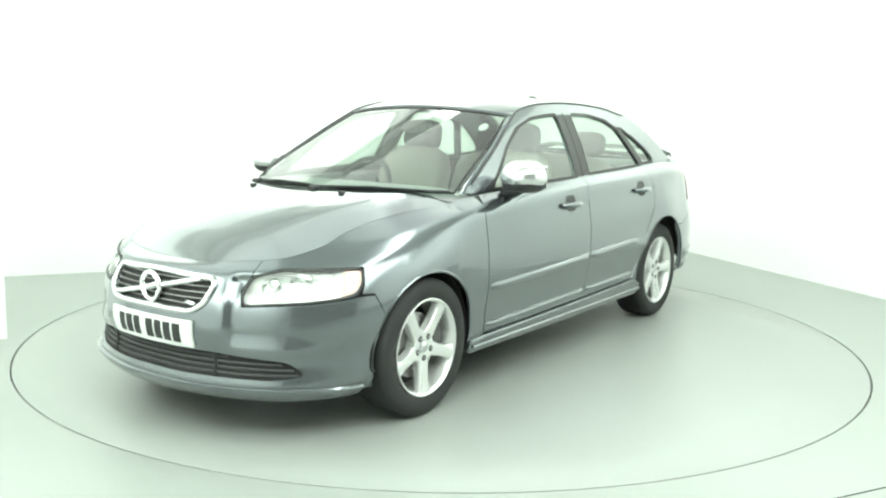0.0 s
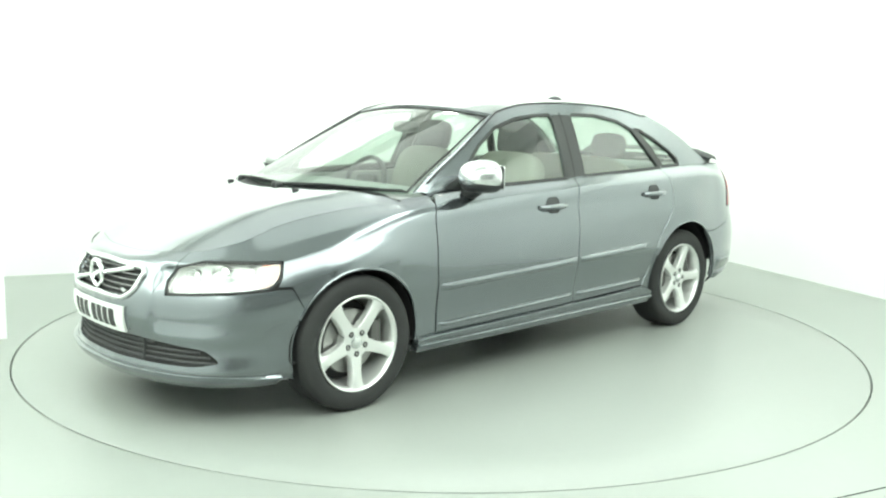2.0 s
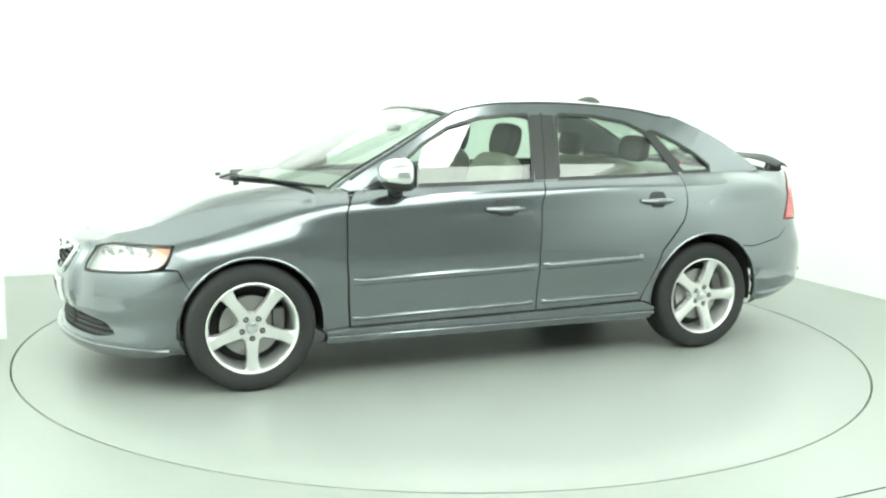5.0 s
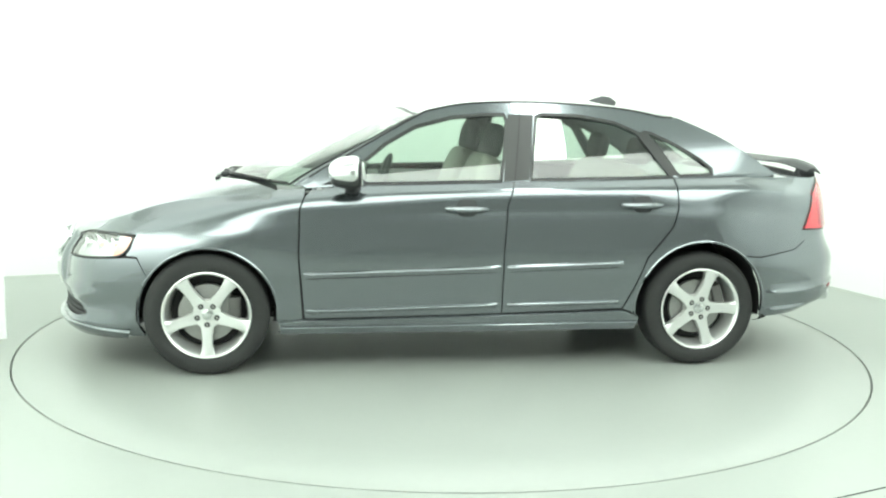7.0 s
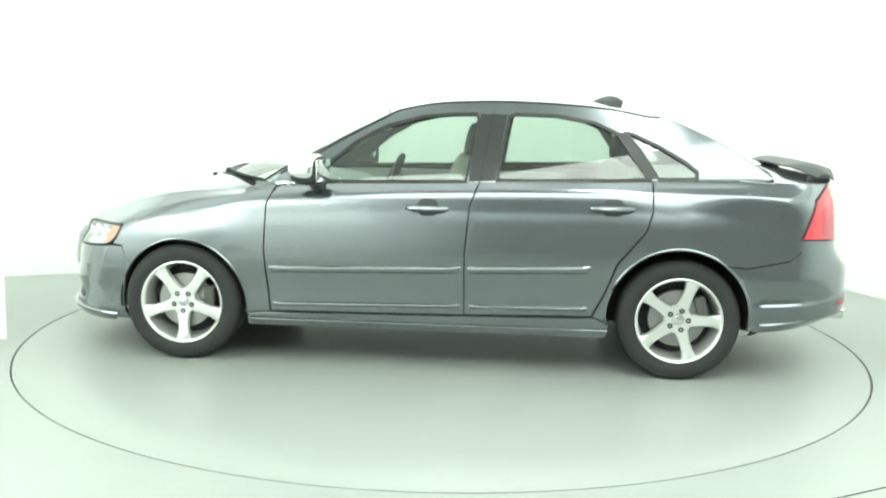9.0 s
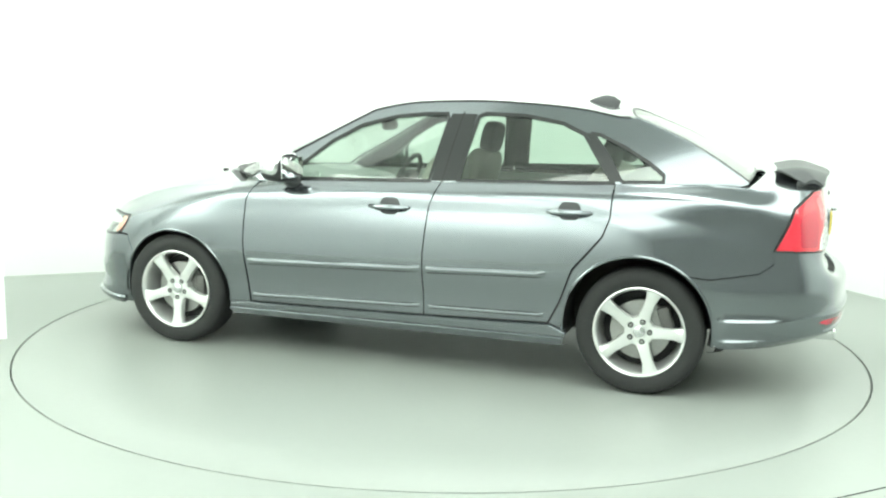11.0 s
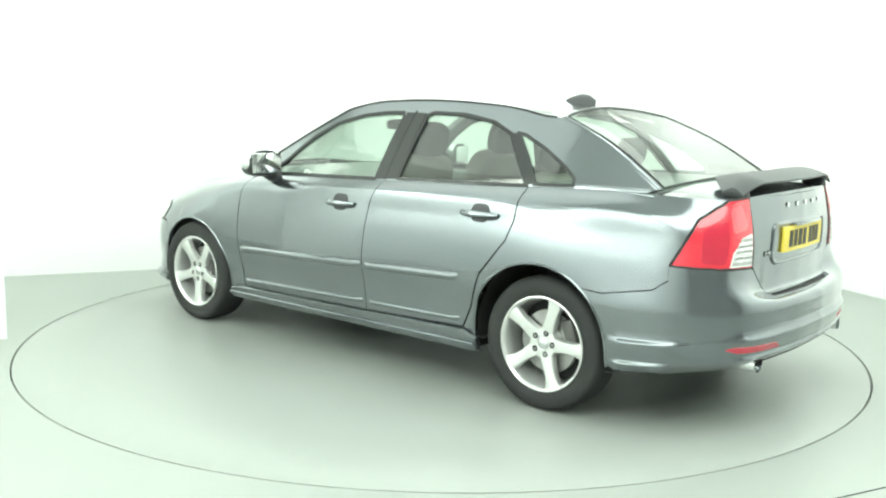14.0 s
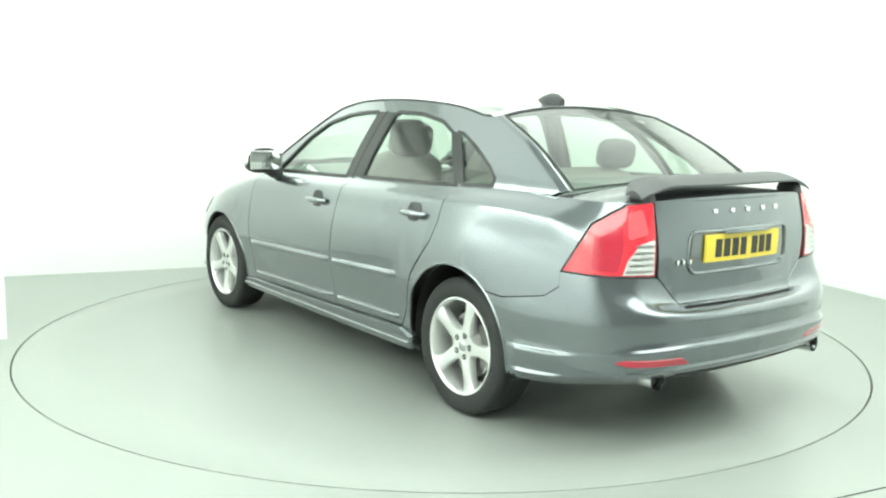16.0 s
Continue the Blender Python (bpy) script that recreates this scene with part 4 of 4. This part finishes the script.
            part("paper_disc", bm, PLATE_W, win, "small round white paper disc")
        inner = fn
        fn = lambda u, w: inner(rim + (1 - 2 * rim) * u, w)
        ring = [(0.015, w) for w in np.linspace(0.01, 0.985, 16)] + [(u, 0.985) for u in np.linspace(0.04, 0.96, 20)] + [(0.985, w) for w in np.linspace(0.985, 0.01, 16)] + [(u, 0.012) for u in np.linspace(0.96, 0.04, 20)]
        pts = [fn(np.array([u]), np.array([w]))[0] for u, w in ring]
        part("screen_seal", rod([p - np.array([0, 0, 0.004]) for p in pts], 0.006, 6, True), RUBBER, win, "black rubber screen surround")


def tail_end():
    # boot lid: upper deck and rear face
    side = [tuple(TABLE[i, -1, :2]) for i in range(0, 521) if TABLE[i, -1, 0] > 1.60 and TABLE[i, -1, 1] > 0]
    base = [(float(back_x(y, 1.055)) + 0.012, float(y)) for y in np.linspace(0.0, side[0][1] - 0.006, 12)]
    half = base + side[::2]
    poly = half + [(x, -y) for x, y in reversed(half[1:])]
    deck = patch("boot_lid", poly, lambda x, y: np.stack([x, y, deck_z(x, y)], -1), PAINT, car, "dark grey metallic boot lid")
    face = [(0.383, 0.612), (0.510, 0.735), (0.527, TOP)]
    face = face + [(-a, b) for a, b in reversed(face)]
    patch("boot_face", on_tail([(a, min(b, 1.05)) for a, b in face]), tail, PAINT, deck, "upright rear face of the boot lid", dense=False)
    # plate recess
    rec = rounded([(-0.31, 0.735), (0.31, 0.735), (0.345, 0.765), (0.335, 0.905), (-0.335, 0.905), (-0.345, 0.765)], 0.03)
    loop = [tail(np.array([r]), np.array([v]))[0] for r, v in on_tail(rec)]
    part("plate_surround", rod(loop, 0.009, 8, True), PAINT, deck, "raised grey rim round the plate")
    plate("number_plate", 1, 0.835, PLATE_Y, deck)
    part("boot_grip", box(0.03, 0.30, 0.014, tail(np.array([0.0]), np.array([v_of(QT, 0.90)]))[0] + np.array([0.016, 0, 0]), 0.005), PAINT, deck, "grey grip strip above the plate")
    for i in range(5):
        r = (i - 2) * 0.110 + 0.035
        p = tail(np.array([r]), np.array([v_of(QT - abs(r), 0.985)]))[0]
        part("letter_mark", box(0.006, 0.025, 0.022, p + np.array([0.003, 0, 0]), 0.003), CHROME, deck, "small chrome mark")
    for i in range(3):
        r = -0.40 + i * 0.034
        p = tail(np.array([r]), np.array([v_of(QT - abs(r), 0.785)]))[0]
        part("model_mark", box(0.006, 0.026, 0.024, p + np.array([0.002, 0, 0]), 0.003, turn=pose(0, 0, 0, 0, 0, 14)), CHROME, deck, "small chrome mark")
    # spoiler: a wing on two feet
    def wing(u, w):
        y = (2 * u - 1) * 0.57
        k = np.abs(2 * u - 1)
        x = 1.895 + 0.02 * (1 - k**2) + 0.225 * w + 0.035 * (1 - k**2) * w
        z = 1.106 - 0.048 * np.clip((k - 0.70) / 0.3, 0, 1) ** 1.6 - 0.028 * w + 0.028 * np.sin(np.pi * w) + 0.018 * w * w
        return np.stack([x + 0.14 * np.clip((k - 0.60) / 0.40, 0, 1) ** 1.5 * (1 - w), y, z], -1)
    sp = new("spoiler")
    sp.parent = car
    tagged(sp, "dark grey boot spoiler arched over two feet")
    n, m = 41, 11
    verts, faces = [], []
    uu, ww = np.meshgrid(np.linspace(0, 1, n), np.linspace(0, 1, m))
    top = wing(uu.ravel(), ww.ravel())
    thick = 0.006 + 0.013 * np.sin(np.pi * np.clip(ww.ravel() * 0.9 + 0.05, 0, 1))
    verts = list(top) + list(top - np.stack([0 * thick, 0 * thick, thick], -1))
    k = n * m
    for j in range(m - 1):
        for i in range(n - 1):
            a = j * n + i
            faces += [(a, a + 1, a + n + 1, a + n), (k + a, k + a + n, k + a + n + 1, k + a + 1)]
    rim = [i for i in range(n)] + [j * n + n - 1 for j in range(1, m)] + [(m - 1) * n + i for i in range(n - 2, -1, -1)] + [j * n for j in range(m - 2, 0, -1)]
    faces += [(rim[i], k + rim[i], k + rim[(i + 1) % len(rim)], rim[(i + 1) % len(rim)]) for i in range(len(rim))]
    bm = bmesh.new()
    vs = [bm.verts.new(v) for v in verts]
    for f in faces:
        bm.faces.new([vs[i] for i in f])
    part("wing", bm, SPOILER, sp, "arched dark spoiler blade")
    for s in SIDES:
        part("foot", box(0.13, 0.06, 0.055, (2.06, s * 0.50, 1.050), 0.02, 3, taper=0.75), SPOILER, sp)
    for s in SIDES:
        outline = on_tail([(s * r, z) for r, z in TAIL_LAMP])
        t = patch("tail_lamp", outline, tail, RED, car, "red wraparound tail lamp with clear section", lift=0.006, depth=0.03, gap=0.003, step=0.02)
        clear = [(0.545, 0.748), (0.715, 0.750), (0.690, 0.81), (0.625, 0.87), (0.545, 0.885)]
        patch("reversing_lens", on_tail([(s * r, z) for r, z in clear]), tail, WHITELENS, t, "clear reversing lens", lift=0.009, depth=0.01, gap=0.001, step=0.02)
        for k in range(5):
            bar = [(0.553, 0.760 + 0.024 * k), (0.700 - 0.014 * k, 0.760 + 0.024 * k), (0.698 - 0.014 * k, 0.769 + 0.024 * k), (0.553, 0.769 + 0.024 * k)]
            patch("lens_bar", on_tail([(s * r, z) for r, z in bar]), tail, STEEL, t, "dark bar behind the clear lens", lift=0.0105, depth=0.002, gap=0.0, step=0.02)
        for name, panel, mat, label in (
                ("lamp_chamber", [(0.735, 0.765), (0.848, 0.765), (0.845, 0.90), (0.80, 0.925), (0.715, 0.94), (0.715, 0.85)], DARKRED, "deep red lamp chamber"),
                ("upper_lens", [(0.575, 0.905), (0.69, 0.885), (0.69, 0.985), (0.60, 1.005)], PINKRED, "paler red upper lens")):
            patch(name, on_tail([(s * r, z) for r, z in rounded(panel, 0.02, 3)]), tail, mat, t, label, lift=0.0082, depth=0.003, gap=0.0, step=0.02)
        ring = [tail(np.array([q]), np.array([v]))[0] for q, v in outline]
        part("lamp_seal", rod(ring, 0.005, 6, True), RUBBER, t, "dark joint round the lamp")
    # rear bumper
    arch = [(QT - q_of(x), z) for x, z in arc(*REAR_ARCH, -6, 50.5, 11)]
    half = [(0.45, 0.325), (0.60, 0.305), (QT - q_of(1.70), 0.272)] + arch + [(QT - q_of(1.642), 0.604), (QT - q_of(1.86), 0.643), (0.982, 0.688), (0.985, 0.749), (0.535, 0.735), (0.507, 0.728), (0.380, 0.606)]
    outline = half + [(-a, b) for a, b in reversed(half)]
    rb = patch("rear_bumper", on_tail(outline), tail, PAINT, car, "dark grey metallic rear bumper with two ribs", dense=False, depth=0.03, rows=RIB_ROWS)
    low = [(0.46, 0.320), (0.44, 0.350), (-0.44, 0.350), (-0.46, 0.320)]
    patch("diffuser", on_tail(low), tail, PLASTIC, rb, "black lower diffuser", lift=0.004, depth=0.02, dense=False)
    for s in SIDES:
        ref = rounded([(s * 0.40, 0.395), (s * 0.44, 0.425), (s * 0.69, 0.425), (s * 0.735, 0.412), (s * 0.68, 0.398)], 0.01)
        patch("rear_reflector", on_tail(ref), tail, DARKRED, rb, "dark red reflector strip", lift=0.004, depth=0.01, step=0.015)
        bm = merged(rod([(1.95, s * 0.52, 0.338), (2.10, s * 0.53, 0.333), (2.225, s * 0.54, 0.338)], 0.038, 20))
        bmesh.ops.delete(bm, geom=[f for f in bm.faces if len(f.verts) > 4 and f.calc_center_median().x > 2.1], context="FACES")
        ex = part("exhaust", bm, CHROME, car, "chrome oval exhaust tip")
        part("exhaust_bore", rod([(2.0, s * 0.525, 0.337), (2.190, s * 0.537, 0.337)], 0.033, 16), SHELL, ex, "dark exhaust bore")


def wheels():
    def one(x, s, turn):
        w = new("wheel")
        w.parent = car
        w.matrix_basis = Matrix.Translation((x, s * 0.735, 0.3155)) @ pose(0, 0, 0, 0, 0, 0 if s < 0 else 180)
        tagged(w, "silver five-spoke alloy wheel with black tyre")
        return w
    tyre_p = [(0.222, -0.088), (0.232, -0.098), (0.262, -0.104), (0.29, -0.102), (0.306, -0.092), (0.3135, -0.075), (0.3155, -0.04), (0.3155, 0.04), (0.3135, 0.075), (0.304, 0.092), (0.285, 0.10), (0.232, 0.098), (0.222, 0.088)]
    rim_p = [(0.224, -0.092), (0.2245, -0.099), (0.220, -0.101), (0.213, -0.096), (0.207, -0.080), (0.203, -0.04), (0.195, 0.0), (0.19, 0.085), (0.205, 0.09)]
    first = {}
    for x, s, turn in ((-1.32, -1, 0), (1.32, -1, 18), (-1.32, 1, 30), (1.32, 1, 50)):
        w = one(x, s, turn)
        if not first:
            first["tyre"] = part("tyre", lathe(tyre_p, 96), TYRE, w, "black tyre with shallow tread", angle=50)
            grooves = [lathe([(0.3157, y - 0.004), (0.3165, y - 0.003), (0.3165, y + 0.003), (0.3157, y + 0.004)], 64) for y in (-0.055, -0.02, 0.02, 0.055)]
            first["tread"] = part("tread_rib", merged(*grooves), TYRE, first["tyre"])
            first["rim"] = part("rim", lathe(rim_p, 96), ALLOY, w, "silver alloy rim barrel")
            # spokes
            bm = bmesh.new()
            for i in range(5):
                a = radians(-90 + 72 * i)
                rows = []
                for r, half, y in ((0.030, 0.034, -0.070), (0.066, 0.034, -0.078), (0.11, 0.0275, -0.083), (0.16, 0.0275, -0.086), (0.195, 0.034, -0.090), (0.216, 0.046, -0.092)):
                    row = []
                    for dy, k in ((0.042, 0.92), (0.006, 1.0), (0.0, 0.86), (-0.003, 0.0), (0.0, -0.86), (0.006, -1.0), (0.042, -0.92)):
                        px, pz = r, half * k
                        row.append(bm.verts.new((px * math.cos(a) - pz * math.sin(a), y + dy, px * math.sin(a) + pz * math.cos(a))))
                    rows.append(row)
                for p, q in zip(rows, rows[1:]):
                    for k in range(6):
                        bm.faces.new((p[k], p[k + 1], q[k + 1], q[k]))
                bm.faces.new(rows[-1])
            hub = lathe([(0.001, -0.070), (0.03, -0.071), (0.034, -0.078), (0.052, -0.079), (0.070, -0.077), (0.074, -0.066), (0.072, -0.02)], 48)
            first["spokes"] = part("spokes", merged(bm, hub), ALLOY, w, "five broad silver spokes", angle=45)
            first["cap"] = part("centre_cap", lathe([(0.001, -0.083), (0.02, -0.082), (0.027, -0.079), (0.029, -0.07)], 32), SATIN, w, "silver centre cap")
            bolts = [lathe([(0.001, -0.083), (0.005, -0.083), (0.007, -0.081), (0.0075, -0.075)], 12) for _ in range(1)]
            first["bolt"] = part("wheel_bolt", bolts[0], STEEL, w)
            first["bolt"].location = (0, 0, -0.052)
            # hub is not hollowed: a dark disc on it paints the bolt recess's shade
            ring = [lathe([(0.001, -0.0805), (0.0135, -0.0805), (0.0145, -0.079), (0.0145, -0.07)], 18)]
            first["well"] = part("bolt_well", ring[0], PLASTIC, w, "dark disc painting the shade of a bolt recess")
            first["well"].location = (0, 0, -0.052)
            first["disc"] = part("brake_disc", lathe([(0.06, -0.025), (0.148, -0.025), (0.15, -0.02), (0.15, 0.0), (0.06, 0.0)], 64), STEEL, w, "steel brake disc")
            first["back"] = part("hub_carrier", lathe([(0.001, 0.02), (0.19, 0.03), (0.192, 0.06), (0.001, 0.06)], 48), SHELL, w, "dark backing behind the disc")
            cal = box(0.06, 0.07, 0.13, (0.135, -0.02, 0.02), 0.012)
            first["caliper"] = part("brake_caliper", cal, CASTING, w, "grey brake caliper")
            for i in range(1, 5):
                for key in ("bolt", "well"):
                    o = first[key].copy()
                    scene.collection.objects.link(o)
                    a = radians(-90 + 72 * i)
                    o.location = (0.052 * math.cos(a), 0, 0.052 * math.sin(a))
            base = w
        else:
            for o in list(base.children):
                c = o.copy()
                scene.collection.objects.link(c)
                c.parent = w
                if o.name.startswith("tyre"):
                    k = first["tread"].copy()
                    scene.collection.objects.link(k)
                    k.parent = c
        if turn:
            w.matrix_basis = w.matrix_basis @ Matrix.Rotation(radians(-turn if s < 0 else turn), 4, "Y")
    # arch liners
    for x, (cx, cz, r) in ((-1.32, FRONT_ARCH), (1.32, REAR_ARCH)):
        for s in SIDES:
            bm = bmesh.new()
            rows = []
            for k in range(33):
                a = radians(-25 + 230 * k / 32)
                rows.append([bm.verts.new((cx + (r + 0.006) * math.cos(a), s * y, max(0.275, cz + (r + 0.006) * math.sin(a)))) for y in (0.805, 0.78, 0.45)])
            for p, q in zip(rows, rows[1:]):
                for k in range(2):
                    bm.faces.new((p[k], p[k + 1], q[k + 1], q[k]))
            bm.faces.new([row[2] for row in rows])
            part("arch_liner", bm, SHELL, car, "black wheel arch liner")
            pts = []
            for k in range(41):
                a = radians((-6 if x < 0 else -8) + (206 if x < 0 else 200) * k / 40)
                xx, zz = cx + r * math.cos(a), cz + r * math.sin(a)
                pts.append(body(np.array([s * q_of(xx)]), np.array([v_of(q_of(xx), zz)]))[0] * np.array([1, 0.997, 1]))
            part("arch_lip", rod(pts, 0.007, 6), PAINT, car, "rolled wheel arch edge")


def fittings():
    for s in SIDES:
        m = new("door_mirror")
        m.parent = car
        tagged(m, "door mirror with chrome cap and black base")
        bm = bmesh.new()
        bmesh.ops.create_uvsphere(bm, u_segments=32, v_segments=20, radius=1)
        for v in bm.verts:
            x, y, z = v.co
            sx = 0.115 if x < 0 else 0.045
            f = lambda a, e: math.copysign(abs(a) ** e, a)
            v.co = (f(x, 0.85) * sx * 1.12, f(y, 0.8) * 0.118, f(z, 0.8) * (0.084 if z > 0 else 0.066))
        geom = bmesh.ops.bisect_plane(bm, geom=list(bm.verts) + list(bm.edges) + list(bm.faces), plane_co=(0, 0, -0.038), plane_no=(0, 0, 1), clear_inner=True)
        bmesh.ops.bisect_plane(bm, geom=list(bm.verts) + list(bm.edges) + list(bm.faces), plane_co=(0.032, 0, 0), plane_no=(1, 0, 0), clear_outer=True)
        place = Matrix.Translation((-0.580, s * 0.885, 1.050)) @ pose(0, 0, 0, 0, 0, s * 10)
        bmesh.ops.transform(bm, matrix=place, verts=bm.verts)
        part("mirror_cap", bm, SATIN, m, "polished chrome mirror cap", angle=60)
        bm = bmesh.new()
        bmesh.ops.create_uvsphere(bm, u_segments=28, v_segments=14, radius=1)
        for v in bm.verts:
            x, y, z = v.co
            f = lambda a, e: math.copysign(abs(a) ** e, a)
            v.co = (f(x, 0.7) * (0.120 if x < 0 else 0.050), f(y, 0.7) * 0.109, f(z, 0.6) * 0.072)
        bmesh.ops.transform(bm, matrix=place @ Matrix.Translation((0.002, 0, -0.008)), verts=bm.verts)
        part("mirror_base", bm, PLASTIC, m, "black lower mirror housing")
        part("mirror_stalk", rod([(-0.58, s * 0.765, 0.965), (-0.59, s * 0.82, 0.970), (-0.585, s * 0.87, 0.995)], (0.042, 0.032, 0.026), 12), PLASTIC, m, "black mirror stalk")
        g = box(0.006, 0.180, 0.112, (0, 0, 0), 0.002)
        bmesh.ops.transform(g, matrix=place @ Matrix.Translation((0.051, 0, 0.000)), verts=g.verts)
        part("mirror_glass", g, MIRROR, m, "silvered mirror glass")
    for s, pts in ((-1, ((-1.10, -0.10), (-1.00, -0.36), (-0.855, -0.66))), (1, ((-1.08, 0.44), (-1.10, 0.14), (-1.07, -0.14)))):
        w = new("wiper")
        w.parent = car
        tagged(w, "black windscreen wiper arm and blade")
        p3 = []
        for k in range(9):
            u = k / 8 * 2
            i = min(int(u), 1)
            a, b = pts[i], pts[i + 1]
            x, y = a[0] + (b[0] - a[0]) * (u - i), a[1] + (b[1] - a[1]) * (u - i)
            zz = 0.992 - 0.02 * abs(y)
            xx = float(screen_x(y, zz)) - 0.008
            p3.append((xx, y, zz))
        part("blade", rod(p3, 0.008, 6), RUBBER, w)
        part("arm", rod([(p[0] - 0.014, p[1], p[2] + 0.014 - 0.012 * abs(k - 4) / 4) for k, p in enumerate(p3)][1:8], 0.007, 6), PLASTIC, w)
        part("pivot", box(0.05, 0.05, 0.035, (p3[0][0] - 0.03, p3[0][1], p3[0][2] - 0.01), 0.012), PLASTIC, w)
    for y in (-0.30, 0.30):
        j = part("washer_jet", box(0.03, 0.022, 0.014, (-1.30, y, float(hood_z(np.array(-1.30), np.array(y))) + 0.004), 0.004), PLASTIC, car, "small black washer nozzle")


def fin(roof):
    """The aerial on the rear of the roof."""
    line = roof(np.full(60, 0.5), np.linspace(0, 1, 60))
    bm = bmesh.new()
    rows = []
    for k in range(11):
        u = k / 10
        h = 0.058 * min(1, u / 0.55) ** 0.7 * (1 if u < 0.8 else 1 - 0.3 * (u - 0.8) / 0.2)
        x = 0.88 + 0.175 * u
        wd = 0.034 * math.sin(math.pi * min(u * 0.72 + 0.14, 1)) + 0.004
        zr = float(np.interp(x, line[:, 0], line[:, 2])) - 0.006
        rows.append([bm.verts.new((x + 0.012 * u * math.sin(a), wd * math.cos(a), zr + h * math.sin(a) ** 0.8)) for a in (math.pi * q / 12 for q in range(13))])
    for p, q in zip(rows, rows[1:]):
        for k in range(12):
            bm.faces.new((p[k], p[k + 1], q[k + 1], q[k]))
    bm.faces.new(rows[0])
    bm.faces.new(rows[-1])
    part("aerial_fin", bm, SPOILER, car, "grey shark-fin aerial", angle=60)


def soft_block(sx, sy, sz, at, turn=None, power=0.45, sag=0.0):
    bm = bmesh.new()
    bmesh.ops.create_uvsphere(bm, u_segments=28, v_segments=18, radius=1)
    for v in bm.verts:
        x, y, z = v.co
        f = lambda a: math.copysign(abs(a) ** power, a)
        v.co = (f(x) * sx / 2, f(y) * sy / 2, f(z) * sz / 2)
    bmesh.ops.transform(bm, matrix=Matrix.Translation(at) @ (turn or Matrix()), verts=bm.verts)
    return bm


def interior():
    part("cabin_floor", box(1.86, 1.56, 0.05, (0.0, 0, 0.245), 0.01), SHELL, car, "dark underbody and cabin floor")
    part("engine_bay_floor", box(3.4, 0.9, 0.04, (-0.15, 0, 0.235), 0.01), SHELL, car, "dark underbody")
    for s in SIDES:
        seat = new("front_seat")
        seat.parent = car
        tagged(seat, "front seat in cream leather with headrest")
        y = s * 0.36
        part("cushion", soft_block(0.54, 0.50, 0.20, (-0.20, y, 0.50), pose(0, 0, 0, 0, -8, 0)), BEIGE, seat)
        part("backrest", soft_block(0.16, 0.50, 0.64, (0.10, y, 0.82), pose(0, 0, 0, 0, 18, 0)), BEIGE, seat)
        part("headrest", soft_block(0.11, 0.27, 0.20, (0.225, y, 1.20), pose(0, 0, 0, 0, 12, 0), 0.6), CHARCOAL, seat, "charcoal headrest")
        for k in (-0.06, 0.06):
            part("headrest_post", rod([(0.18, y + k, 1.05), (0.21, y + k, 1.18)], 0.007, 8), CHROME, seat)
        part("door_card", box(1.55, 0.05, 0.60, (0.0, s * 0.735, 0.66), 0.02), TRIM, car, "grey inner door trim")
    bench = new("rear_seat")
    bench.parent = car
    tagged(bench, "rear bench seat in cream leather")
    part("cushion", soft_block(0.52, 1.26, 0.20, (0.66, 0, 0.52)), BEIGE, bench)
    part("backrest", soft_block(0.18, 1.28, 0.58, (0.98, 0, 0.80), pose(0, 0, 0, 0, 20, 0)), BEIGE, bench)
    for y in (-0.38, 0.38):
        part("headrest", soft_block(0.10, 0.25, 0.16, (1.09, y, 1.155), pose(0, 0, 0, 0, 10, 0), 0.6), CHARCOAL, bench, "charcoal headrest")
    part("parcel_shelf", box(0.60, 1.30, 0.03, (1.38, 0, 1.02), 0.01), TRIM, car, "grey parcel shelf")
    part("dashboard", soft_block(0.62, 1.42, 0.30, (-0.76, 0, 0.83), pose(0, 0, 0, 0, 6, 0), 0.5), TRIM, car, "grey moulded dashboard")
    part("centre_console", box(0.7, 0.22, 0.30, (-0.25, 0, 0.5), 0.04), TRIM, car, "grey centre console")
    wheel = new("steering_wheel")
    wheel.parent = car
    tagged(wheel, "dark three-spoke steering wheel")
    m = Matrix.Translation((-0.36, 0.36, 0.90)) @ pose(0, 0, 0, 0, -66, 0)
    bm = rod([(0.185 * math.cos(t), 0.185 * math.sin(t), 0) for t in (2 * math.pi * k / 40 for k in range(40))], 0.015, 10, True)
    bmesh.ops.transform(bm, matrix=m, verts=bm.verts)
    part("wheel_rim", bm, CHARCOAL, wheel)
    bm = merged(soft_block(0.16, 0.18, 0.06, (0, 0, -0.01)), box(0.34, 0.05, 0.02, (0, 0, -0.005), 0.008, turn=pose(0, 0, 0, 0, 0, 90)), box(0.17, 0.05, 0.02, (-0.09, 0, -0.005), 0.008))
    bmesh.ops.transform(bm, matrix=m, verts=bm.verts)
    part("wheel_hub", bm, CHARCOAL, wheel)
    part("inside_mirror", soft_block(0.04, 0.22, 0.065, (-0.33, 0, 1.27), None, 0.6), PLASTIC, car, "black inside mirror")
    # parts hanging below the floor
    part("exhaust_pipe", rod([(-0.8, 0.1, 0.20), (0.6, 0.1, 0.19), (0.95, 0.2, 0.2), (1.75, 0.25, 0.24)], 0.03, 10), STEEL, car, "steel exhaust pipe below the floor")
    part("silencer", rod([(1.72, -0.45, 0.355), (1.74, 0.0, 0.355), (1.72, 0.45, 0.355)], 0.075, 16), STEEL, car, "steel rear silencer")


body_panels()
side_panels()
cabin_panels()
tail_end()
wheels()
fittings()
interior()


def motions():
    rows = [(t, pose(0, 0, 0, 0, 0, a)) for t, a in TURN]
    walk(turntable, rows)
    offset = Matrix.Translation((-0.020, -0.035, 0.0))
    walk(car, [(t, m @ offset) for t, m in rows])


motions()
